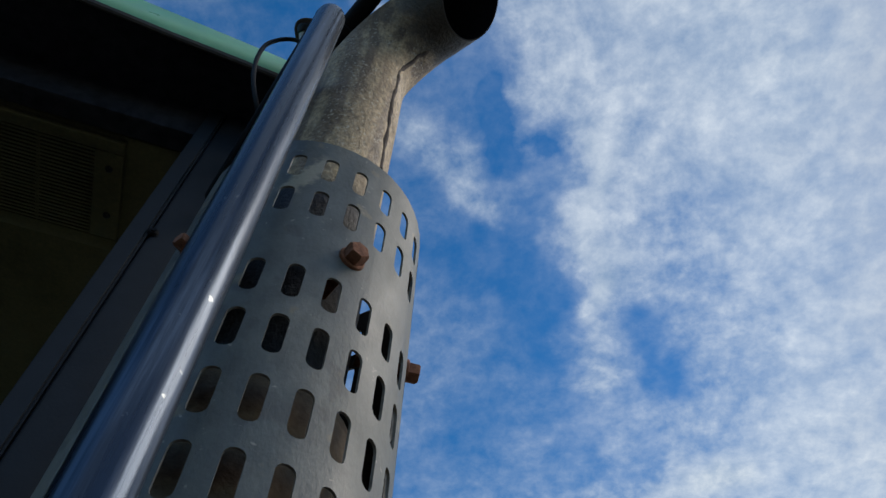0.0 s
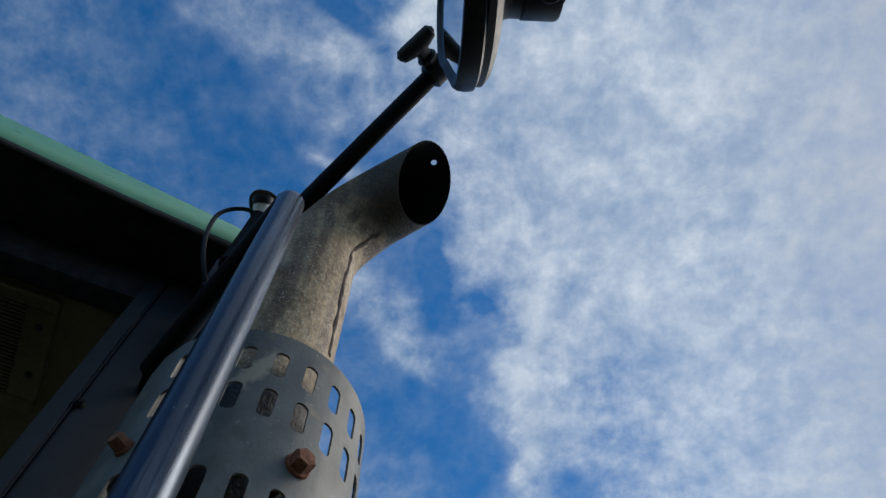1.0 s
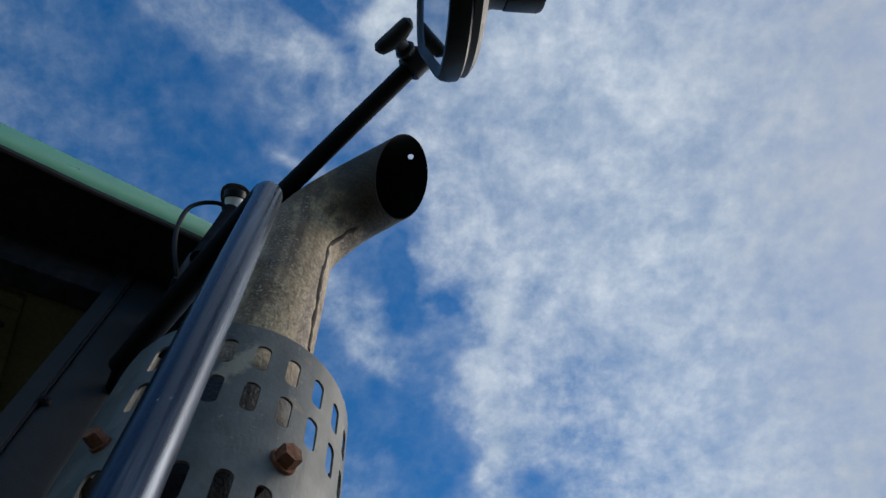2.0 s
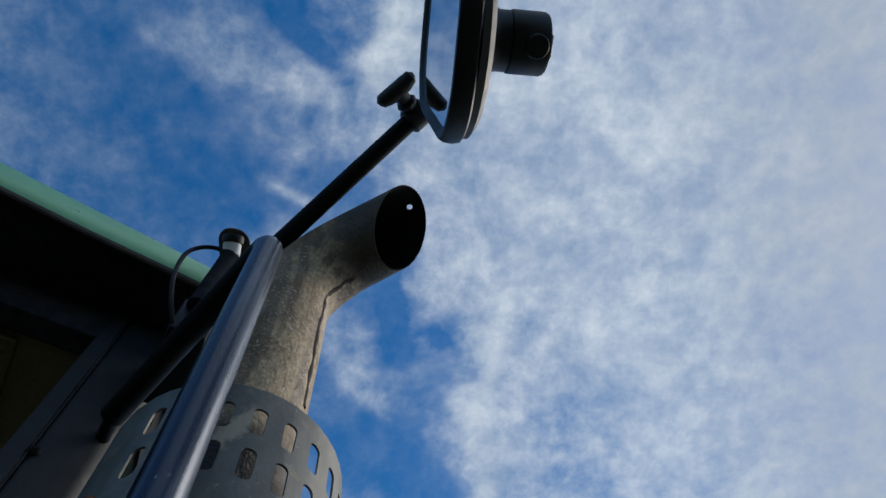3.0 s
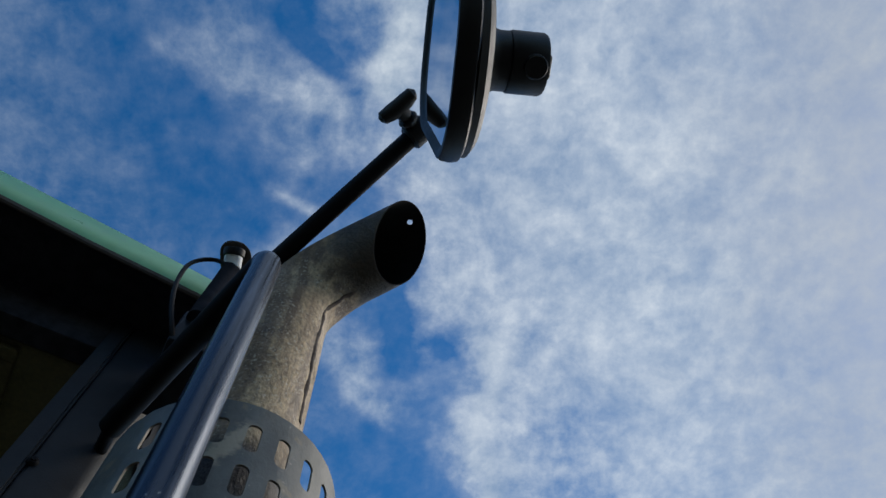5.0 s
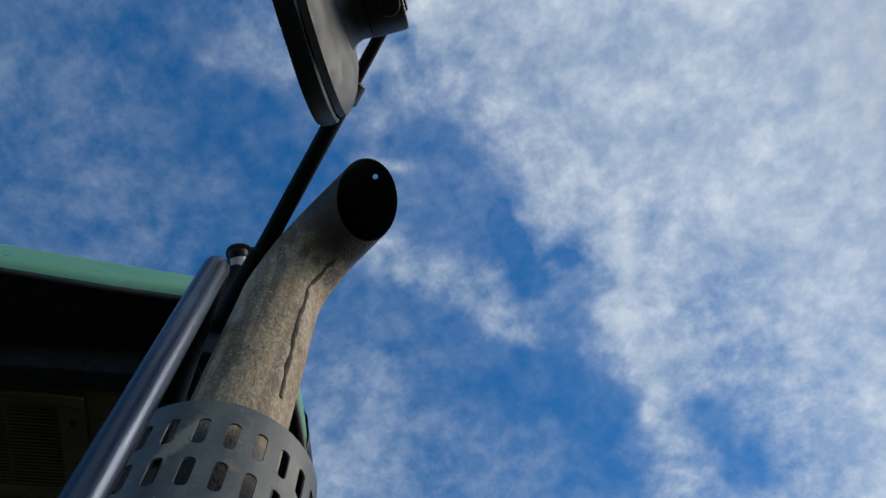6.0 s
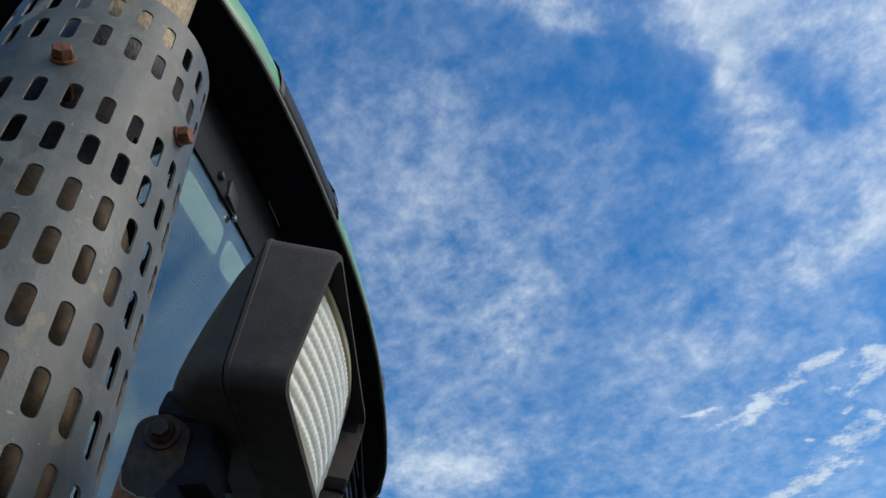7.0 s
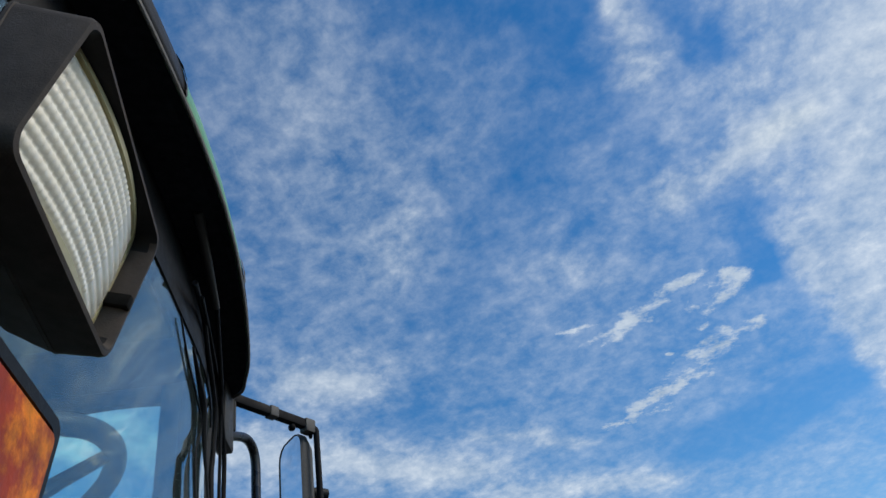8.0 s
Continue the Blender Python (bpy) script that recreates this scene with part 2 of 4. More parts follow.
# inner wall of the shield: darker and browner than the outside
INSIDE = material("dark_shield_inside", (0.035, 0.030, 0.025), 0.85, 0.0, 0.3, 120, 0.2, 400, (0.06, 0.04, 0.026), 0.7, 30, spec=0.1)
MUFFLER = material("heat_browned_steel", (0.165, 0.118, 0.072), 0.75, 0.0, 0.35, 120, 0.5, 300, (0.13, 0.075, 0.042), 0.9, 22)
WORN = material("worn_bare_edge", (0.24, 0.21, 0.17), 0.6, 0.0, 0.3, 150, 0.2, 400, (0.13, 0.11, 0.085), 0.8, 60)
STEEL = material("zinc_steel", (0.50, 0.50, 0.49), 0.35, 0.9, 0.1, 80)
WHITE = material("white_sleeve", (0.78, 0.78, 0.76), 0.45, 0.0, 0.06, 60)
CREAM = material("aged_clear_rim", (0.52, 0.47, 0.27), 0.35, 0.0, 0.1, 80)
CABLE = material("black_cable", (0.007, 0.007, 0.008), 0.6, spec=0.15)
GROUND = material("gravel_yard", (0.042, 0.040, 0.035), 0.95, 0.0, 0.35, 9, 0.6, 40, (0.035, 0.042, 0.022), 0.7, 0.6, bump_dist=0.02)
CAB_DARK = material("cab_dark_trim", (0.014, 0.014, 0.015), 0.8, 0.0, 0.2, 40, 0.2, 300, spec=0.05)
BODY_GREEN = material("body_dark_paint", (0.03, 0.034, 0.032), 0.5, 0.0, 0.2, 20)
GLASS = glass_material("tinted_glass", (0.66, 0.99, 0.99), ior=1.5)
DUSTY_GLASS = glass_material("dusty_tinted_glass", (0.72, 0.98, 0.99), clear=0.985)
FILM = glass_material("pale_film", (0.80, 0.80, 0.62), 0.08, 1.05, 0.86)
MIRROR = material("mirror_silver", (0.86, 0.87, 0.88), 0.03, 1.0, 0.0, 10, rough_var=0.01)
LENS = material("fluted_lens", (0.97, 0.92, 0.78), 0.28, 0.0, 0.03, 60, 0.1, 500, (0.88, 0.80, 0.62), 0.6, 20, coat=0.3)
REFLECTOR = material("silvered_reflector", (0.93, 0.90, 0.84), 0.22, 1.0, 0.04, 60, rough_var=0.06)
MIRROR_SHELL = material("weathered_grey_shell", (0.040, 0.038, 0.036), 0.6, 0.0, 0.1, 90, 0.3, 900, (0.075, 0.070, 0.064), 0.5, 30)
AMBER = material("amber_lens", (0.36, 0.040, 0.002), 0.4, 0.0, 0.4, 50, 0.5, 60, (0.90, 0.27, 0.010), 1.0, 34, rough_var=0.1, spec=0.15)


def scorch(m):
    """A pale scorch mark across the two topmost rows of slots."""
    nt = m.node_tree
    nd, ln = nt.nodes.new, nt.links.new
    p = nt.nodes["Principled BSDF"]
    base = p.inputs["Base Color"].links[0].from_socket
    tc, sep, ns = nd("ShaderNodeTexCoord"), nd("ShaderNodeSeparateXYZ"), nd("ShaderNodeTexNoise")
    ln(tc.outputs["Object"], sep.inputs[0]), ln(tc.outputs["Object"], ns.inputs["Vector"])
    ns.inputs["Scale"].default_value, ns.inputs["Detail"].default_value = 150, 4

    def mth(op, a, b, clamp=False):
        n = nd("ShaderNodeMath")
        n.operation, n.use_clamp = op, clamp
        for i, v in enumerate((a, b)):
            if isinstance(v, (int, float)):
                n.inputs[i].default_value = v
            else:
                ln(v, n.inputs[i])
        return n.outputs[0]

    x, z = mth("ADD", sep.outputs[0], 0.013), mth("SUBTRACT", sep.outputs[2], 2.138)
    along = mth("ADD", mth("MULTIPLY", x, 0.40), mth("MULTIPLY", z, 0.917))
    across = mth("SUBTRACT", mth("MULTIPLY", x, 0.917), mth("MULTIPLY", z, 0.40))
    jit = mth("MULTIPLY", mth("SUBTRACT", ns.outputs[0], 0.5), 0.016)
    a = mth("SUBTRACT", 1.0, mth("DIVIDE", mth("ABSOLUTE", along, 0), 0.034))
    b = mth("SUBTRACT", 1.0, mth("DIVIDE", mth("ABSOLUTE", mth("ADD", across, jit), 0), 0.0085))
    front = mth("LESS_THAN", sep.outputs[1], -0.05)
    k = mth("MULTIPLY", mth("MULTIPLY", mth("MULTIPLY", a, 3.0, True), mth("MULTIPLY", b, 2.0, True)), front, True)
    mixn = nd("ShaderNodeMix")
    mixn.data_type = "RGBA"
    ln(mth("MULTIPLY", k, 0.8), mixn.inputs[0]), ln(base, mixn.inputs[6])
    mixn.inputs[7].default_value = (0.42, 0.36, 0.26, 1)
    ln(mixn.outputs[2], p.inputs["Base Color"])


scorch(SHIELD)


def chips(m, colour, scale, cut, amount=0.8):
    """Sparse small chips and scuffs that show a paler ground."""
    nt = m.node_tree
    nd, ln = nt.nodes.new, nt.links.new
    p = nt.nodes["Principled BSDF"]
    base = p.inputs["Base Color"].links[0].from_socket
    tc, a, b = nd("ShaderNodeTexCoord"), nd("ShaderNodeTexNoise"), nd("ShaderNodeTexNoise")
    for t, k in ((a, scale), (b, scale * 0.12)):
        ln(tc.outputs["Object"], t.inputs["Vector"])
        t.inputs["Scale"].default_value, t.inputs["Detail"].default_value = k, 3
    add = nd("ShaderNodeMath")
    add.operation = "MULTIPLY_ADD"
    ln(b.outputs[0], add.inputs[0])
    add.inputs[1].default_value = 0.5
    ln(a.outputs[0], add.inputs[2])
    r = nd("ShaderNodeMapRange")
    r.inputs["From Min"].default_value, r.inputs["From Max"].default_value, r.inputs["To Max"].default_value = cut, cut + 0.05, amount
    ln(add.outputs[0], r.inputs["Value"])
    x = nd("ShaderNodeMix")
    x.data_type = "RGBA"
    ln(r.outputs[0], x.inputs[0]), ln(base, x.inputs[6])
    x.inputs[7].default_value = (*colour, 1)
    ln(x.outputs[2], p.inputs["Base Color"])


chips(SHIELD, (0.34, 0.31, 0.26), 230, 0.972, 0.7)
chips(SHIELD, (0.25, 0.20, 0.12), 45, 0.895, 0.5)
chips(SHIELD, (0.070, 0.067, 0.062), 30, 0.84, 0.5)
chips(RAIL, (0.34, 0.36, 0.36), 120, 0.965, 0.7)
chips(LAMP_PLASTIC, (0.12, 0.105, 0.09), 160, 0.98, 0.5)


def pipe_material():
    """Weathered aluminised pipe: grey-brown bloom, white flecks, rust runs down its length, soot towards the outlet."""
    m = material("weathered_exhaust_pipe", (0.44, 0.31, 0.17), 0.62, 0.0, 0.5, 230, 1.0, 230, (0.24, 0.165, 0.09), 0.9, 26, stretch=(1, 1, 0.55), bump_dist=0.002)
    nt = m.node_tree
    nd, ln = nt.nodes.new, nt.links.new
    p = nt.nodes["Principled BSDF"]
    base = p.inputs["Base Color"].links[0].from_socket
    tc = nd("ShaderNodeTexCoord")

    def tex(s, stretch, detail=6):
        mp = nd("ShaderNodeMapping")
        mp.inputs["Scale"].default_value = stretch
        ln(tc.outputs["Object"], mp.inputs[0])
        t = nd("ShaderNodeTexNoise")
        t.inputs["Scale"].default_value, t.inputs["Detail"].default_value = s, detail
        ln(mp.outputs[0], t.inputs["Vector"])
        return t.outputs[0]

    def ramp(v, lo, hi, top=1.0):
        r = nd("ShaderNodeMapRange")
        r.interpolation_type = "SMOOTHSTEP"
        r.inputs["From Min"].default_value, r.inputs["From Max"].default_value, r.inputs["To Max"].default_value = lo, hi, top
        ln(v, r.inputs["Value"])
        return r.outputs[0]

    def over(under, mask, col):
        x = nd("ShaderNodeMix")
        x.data_type = "RGBA"
        ln(under, x.inputs[6]), ln(mask, x.inputs[0])
        x.inputs[7].default_value = (*col, 1)
        return x.outputs[2]

    c = over(base, ramp(tex(34, (1, 1, 0.05)), 0.49, 0.62, 0.8), (0.105, 0.060, 0.030))       # rust runs
    # one long brown run down the side
    axes = nd("ShaderNodeSeparateXYZ")
    ln(tc.outputs["Object"], axes.inputs[0])

    def mth(op, a, b):
        q = nd("ShaderNodeMath")
        q.operation = op
        for i, val in enumerate((a, b)):
            if isinstance(val, (int, float)):
                q.inputs[i].default_value = val
            else:
                ln(val, q.inputs[i])
        return q.outputs[0]

    ang = mth("ARCTAN2", axes.outputs[1], axes.outputs[0])
    wav = mth("MULTIPLY", mth("SUBTRACT", tex(14, (1, 1, 1), 4), 0.5), 0.7)
    off = mth("DIVIDE", mth("ADD", mth("ADD", ang, 2.0), wav), 0.2)
    run = mth("MULTIPLY", mth("EXPONENT", mth("MULTIPLY", mth("MULTIPLY", off, off), -1.0), 0), mth("ADD", tex(70, (1, 1, 0.3), 5), 0.25))
    c = over(c, ramp(run, 0.06, 0.5, 0.65), (0.110, 0.062, 0.032))
    flecks = mth("MULTIPLY", ramp(tex(330, (1, 1, 0.7), 8), 0.54, 0.68, 0.75), ramp(tex(48, (1, 1, 0.4), 5), 0.38, 0.60))
    pits = mth("MULTIPLY", ramp(tex(300, (1, 1, 0.8), 8), 0.55, 0.70, 0.8), ramp(tex(36, (1, 1, 0.5), 5), 0.38, 0.6))
    c = over(c, pits, (0.075, 0.052, 0.034))
    c = over(c, flecks, (0.62, 0.53, 0.38))          # pale flecks
    # inside the shield: soot and the shade in there, both put into the colour
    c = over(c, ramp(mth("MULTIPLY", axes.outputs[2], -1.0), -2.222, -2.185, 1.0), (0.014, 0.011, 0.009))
    # soot: grows with the distance along the outlet, broken up by noise
    sep = nd("ShaderNodeSeparateXYZ")
    ln(tc.outputs["Object"], sep.inputs[0])
    run = nd("ShaderNodeMath")
    run.operation = "MULTIPLY_ADD"
    ln(sep.outputs[0], run.inputs[0])
    run.inputs[1].default_value = 0.66
    run2 = nd("ShaderNodeMath")
    run2.operation = "MULTIPLY_ADD"
    ln(sep.outputs[1], run2.inputs[0])
    run2.inputs[1].default_value = -0.75
    run2.inputs[2].default_value = 0.0
    ln(run2.outputs[0], run.inputs[2])
    n = nd("ShaderNodeMath")
    n.operation = "MULTIPLY_ADD"
    ln(tex(40, (1, 1, 1), 6), n.inputs[0])
    n.inputs[1].default_value = 0.05
    ln(run.outputs[0], n.inputs[2])
    c = over(c, ramp(n.outputs[0], 0.074, 0.118, 0.93), (0.042, 0.037, 0.032))
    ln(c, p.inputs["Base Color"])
    return m


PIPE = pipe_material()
SOOT = material("soot", (0.010, 0.010, 0.010), 0.95, 0.0, 0.3, 200, spec=0.1)


# ---- mesh helpers ----
def part(name, bm, mat, parent=None, label="", smooth=35):
    me = bpy.data.meshes.new(name)
    bm.normal_update()
    bm.to_mesh(me)
    bm.free()
    if smooth:
        me.shade_smooth()
        me.set_sharp_from_angle(angle=radians(smooth))
    for x in (mat if isinstance(mat, (list, tuple)) else [mat]):
        me.materials.append(x)
    ob = new(name, me)
    if parent:
        ob.parent = parent
    if label:
        ob["label"] = label
    return ob


def thing(name, at, label, category, group="", kind=""):
    ob = new(name)
    ob.location = at
    ob.empty_display_size = 0.05
    bpy.context.view_layer.update()
    return tagged(ob, label, category, group, kind)


def settle(root):
    """Keeps the parts of a thing, built in world metres, where they are under its base."""
    inv = Matrix.Translation(root.location).inverted()
    for o in root.children:
        o.matrix_parent_inverse = inv


def box(bm, lo, hi, bevel=0.0, m=None, seg=2):
    b = bmesh.new()
    bmesh.ops.create_cube(b, size=1)
    for v in b.verts:
        v.co = Vector([(lo[i] + hi[i]) / 2 + v.co[i] * (hi[i] - lo[i]) for i in range(3)])
    if bevel:
        bmesh.ops.bevel(b, geom=b.edges[:], offset=bevel, segments=seg, profile=0.5, affect="EDGES", clamp_overlap=True)
    if m:
        b.transform(m)
    join(bm, b)
    return bm


def join(bm, b):
    me = bpy.data.meshes.new("tmp")
    b.to_mesh(me)
    b.free()
    bm.from_mesh(me)
    bpy.data.meshes.remove(me)


def new_box(lo, hi, bevel=0.0, m=None, seg=2):
    return box(bmesh.new(), lo, hi, bevel, m, seg)


def loft(bm, rings, closed=True, cap0=False, cap1=False):
    vs = [[bm.verts.new(p) for p in r] for r in rings]
    n = len(rings[0])
    for a, b in zip(vs, vs[1:]):
        for i in range(n if closed else n - 1):
            j = (i + 1) % n
            bm.faces.new((a[i], a[j], b[j], b[i]))
    if cap0:
        bm.faces.new(vs[0][::-1])
    if cap1:
        bm.faces.new(vs[-1])
    return vs


def smooth_line(pts, n=8):
    """Points of a curve through pts."""
    pts = [Vector(p) for p in pts]
    out = []
    for i in range(len(pts) - 1):
        p0, p1, p2, p3 = pts[max(i - 1, 0)], pts[i], pts[i + 1], pts[min(i + 2, len(pts) - 1)]
        for k in range(n):
            t = k / n
            out.append(0.5 * ((2 * p1) + (p2 - p0) * t + (2 * p0 - 5 * p1 + 4 * p2 - p3) * t * t + (3 * p1 - p0 - 3 * p2 + p3) * t ** 3))
    return out + [pts[-1]]


def rounded_path(pts, rad, n=8):
    """A line of straight runs with its corners rounded to radius rad."""
    pts = [Vector(p) for p in pts]
    out = [pts[0]]
    for a, b, c in zip(pts, pts[1:], pts[2:]):
        u, w = (a - b).normalized(), (c - b).normalized()
        half = u.angle(w) / 2
        d = min(rad / math.tan(half), (a - b).length * 0.49, (c - b).length * 0.49)
        p, q = b + u * d, b + w * d
        for k in range(n + 1):
            t = k / n
            out.append(p * (1 - t) ** 2 + b * 2 * t * (1 - t) + q * t * t)
    return out + [pts[-1]]


def tube(bm, pts, r, seg=20, cap=True, inner=0.0):
    pts = [Vector(p) for p in pts]
    rad = r if isinstance(r, (list, tuple)) else [r] * len(pts)
    t0 = (pts[1] - pts[0]).normalized()
    side = t0.orthogonal().normalized()
    rings = []
    prev = t0
    for i, p in enumerate(pts):
        t = (pts[min(i + 1, len(pts) - 1)] - pts[max(i - 1, 0)]).normalized()
        side = prev.rotation_difference(t) @ side
        side = (side - t * side.dot(t)).normalized()
        up = t.cross(side)
        prev = t
        rings.append([p + (side * math.cos(a) + up * math.sin(a)) * rad[i] for a in (2 * math.pi * k / seg for k in range(seg))])
    loft(bm, rings, True, cap, cap)
    return bm


def new_tube(pts, r, seg=20, cap=True):
    return tube(bmesh.new(), pts, r, seg, cap)


def cyl(bm, a, b, r0, r1=None, seg=24, bevel=0.0):
    a, b = Vector(a), Vector(b)
    r1 = r0 if r1 is None else r1
    if bevel:
        d = (b - a).normalized() * bevel
        return tube(bm, [a, a + d * 0.01, a + d, b - d, b - d * 0.01, b], [r0 - bevel, r0 - bevel, r0, r1, r1 - bevel, r1 - bevel], seg)
    return tube(bm, [a, b], [r0, r1], seg)


def hexagon(bm, a, axis, af, h, turn=0.0, chamfer=0.0015):
    """A hexagon head that stands on a along axis, af across its flats."""
    a, axis = Vector(a), Vector(axis).normalized()
    side = axis.orthogonal().normalized()
    side = Matrix.Rotation(turn, 3, axis) @ side
    up = axis.cross(side)
    R = af / math.sqrt(3)
    rings = []
    for d, k in ((0, 1), (h - chamfer, 1), (h, 0.86)):
        rings.append([a + axis * d + (side * math.cos(t) + up * math.sin(t)) * R * k for t in (math.pi / 3 * i for i in range(6))])
    loft(bm, rings, True, True, True)
    return bm


def rounded_rect(w, h, r, n=5):
    """Points of a rounded rectangle, in order, round (0, 0)."""
    out = []
    for cx, cy, a0 in ((w / 2 - r, h / 2 - r, 0), (-w / 2 + r, h / 2 - r, 90), (-w / 2 + r, -h / 2 + r, 180), (w / 2 - r, -h / 2 + r, 270)):
        for k in range(n + 1):
            a = radians(a0 + 90 * k / n)
            out.append((cx + r * math.cos(a), cy + r * math.sin(a)))
    return out


# ---- ground ----
def ground():
    bm = bmesh.new()
    bmesh.ops.create_grid(bm, x_segments=40, y_segments=40, size=2500)
    tagged(part("ground", bm, GROUND, smooth=0), "bare gravel and grass yard under the tractor", "ground", kind="structure")


ground()

# ---- cab ----
MID = 1.0            # the tractor's middle plane, y
HALF = [(-1.60, -0.045), (-0.9, 0.022), (-0.35, 0.075), (-0.105, 0.099), (-0.068, 0.108), (-0.045, 0.125), (-0.028, 0.155), (-0.014, 0.205),
        (0.012, 0.300), (0.040, 0.480), (0.060, 0.660), (0.073, 0.830), (0.078, 1.0)]


def roof_outline():
    near = [(x, y) for x, y, _ in smooth_line([(x, y, 0) for x, y in HALF], 5)]
    ease = lambda k: k * k * (3 - 2 * k)
    far = [(x, 2 * MID - y - 0.075 * ease(min(1.0, max(0.0, (-x - 0.08) / 0.36)))) for x, y in near[::-1][1:]]      # less overhang on the far side
    return near + far


def inset(outline, d, z):
    """The outline moved inwards by d, at height z."""
    n = len(outline)
    res = []
    for i, (x, y) in enumerate(outline):
        a, b = outline[max(i - 1, 0)], outline[min(i + 1, n - 1)]
        tx, ty = b[0] - a[0], b[1] - a[1]
        k = math.hypot(tx, ty)
        nx, ny = -ty / k, tx / k
        res.append((x + nx * d, y + ny * d, z))
    return res


def hung(ring):
    """The roof's rim, a little lower along the sides than along the front."""
    res = []
    for x, y, z in ring:
        k = min(1.0, max(0.0, (-x - 0.08) / 0.2)) * min(1.0, max(0.0, (2.79 - z) / 0.08))
        res.append((x, y, z - 0.009 * k))
    return res


def glass_x(y, z):
    """The windscreen's front face."""
    u = 2.5 - z
    bulge = 0.0 if u < 0 else -0.10 * u + 0.30 * u * u if u < 0.2 else -0.008 + 0.02 * (u - 0.2) + 0.2 * (u - 0.2) ** 2 if u < 0.4 else 0.004 + 0.10 * (u - 0.4) - 0.02 * (u - 0.4) ** 2
    bend = 0.092 * (y - MID) ** 2 if y < MID else 0.28 * max(0.0, y - 1.26) ** 2
    return -0.042 - bend + bulge


def build_cab():
    cab = thing("tractor_cab", (-0.8, MID, 0.0), "tractor cab with a faded green roof, black underside and tinted windows", "tractor cab")
    out = roof_outline()
    # roof shell
    bm = bmesh.new()
    prof = [(0.006, 2.700), (0.0, 2.712), (0.002, 2.735), (0.012, 2.785), (0.030, 2.822), (0.055, 2.847), (0.10, 2.868), (0.25, 2.895), (0.5, 2.91)]
    rings = [hung(inset(out, d, z)) for d, z in prof]
    vs = loft(bm, rings, False)
    bm.faces.new(vs[-1][::-1])
    bmesh.ops.recalc_face_normals(bm, faces=bm.faces)
    part("roof", bm, ROOF_GREEN, cab, "faded light green roof shell", 40)
    # lip trim: grey along the front, black along the sides
    first = next(i for i, p in enumerate(out) if p[0] > -0.07)
    for lo, hi, mat, label in ((0, first, LAMP_PLASTIC, "dark edge of the roof lip"), (first, len(out) - 1 - first, TRIM, "thin weathered grey trim along the roof lip"),
                               (len(out) - 1 - first, len(out) - 1, LAMP_PLASTIC, "dark edge of the roof lip")):
        bm = bmesh.new()
        loft(bm, [hung(inset(out, d, z))[lo:hi + 1] for d, z in ((0.007, 2.698), (0.005, 2.692), (0.002, 2.690), (-0.001, 2.692), (-0.0025, 2.698), (0.001, 2.704))], False)
        part("roof_trim", bm, mat, cab, label)
    # underside
    bm = bmesh.new()
    vs = loft(bm, [hung(inset(out, d, z)) for d, z in ((0.008, 2.698), (0.03, 2.705), (0.09, 2.71))], False)
    bm.faces.new(vs[-1])
    part("roof_underside", bm, SOFFIT, cab, "matt black underside of the roof overhang", 0)
    # recessed black strips in the front of the roof
    for side in (0, 1):
        pts = [p for p in out if 0.335 < (p[1] if not side else 2 * MID - p[1]) < 0.705 and p[0] > -0.1]
        bm = bmesh.new()
        loft(bm, [inset(pts, d, z) for d, z in ((0.001, 2.708), (-0.0015, 2.711), (-0.0015, 2.722), (0.0005, 2.745), (0.0085, 2.785), (0.025, 2.825), (0.048, 2.848), (0.06, 2.842))], False)
        strip = part("roof_light_strip", bm, BLACK, cab, "black plastic strip set in the roof's front", 40)
        for k in (0, -1):
            x, y = pts[k]
            bm = bmesh.new()
            q = [(x, y), (x + 0.002, y + (0.016 if (k == 0) else -0.016))]
            q = sorted(q, key=lambda v: v[1])
            loft(bm, [inset(q, d, z) for d, z in ((-0.001, 2.708), (-0.0025, 2.716), (-0.001, 2.745), (0.008, 2.788), (0.024, 2.827))], False)
            part("end_cap", bm, GREY_PLASTIC, strip, "grey end cap")
    # windscreen: curved pane with thickness
    ys = [0.215 + i * (1.70 - 0.215) / 28 for i in range(29)]
    zs = [2.508, 2.45, 2.4, 2.3, 2.2, 2.1, 2.0, 1.8, 1.6, 1.4, 1.28]
    bm = bmesh.new()
    front = [[(glass_x(y, z), y, z) for y in ys] for z in zs]
    back = [[(glass_x(y, z) - 0.006, y, z) for y in ys] for z in zs]
    va, vb = loft(bm, front, False), loft(bm, back, False)
    rim = lambda v: v[0] + [r[-1] for r in v[1:]] + v[-1][-2::-1] + [r[0] for r in v[-2:0:-1]]
    ra, rb = rim(va), rim(vb)
    for i in range(len(ra)):
        j = (i + 1) % len(ra)
        bm.faces.new((ra[i], rb[i], rb[j], ra[j]))
    bmesh.ops.recalc_face_normals(bm, faces=bm.faces)
    ws = part("windscreen", bm, DUSTY_GLASS, cab, "large curved tinted windscreen", 60)
    ws.visible_shadow = False
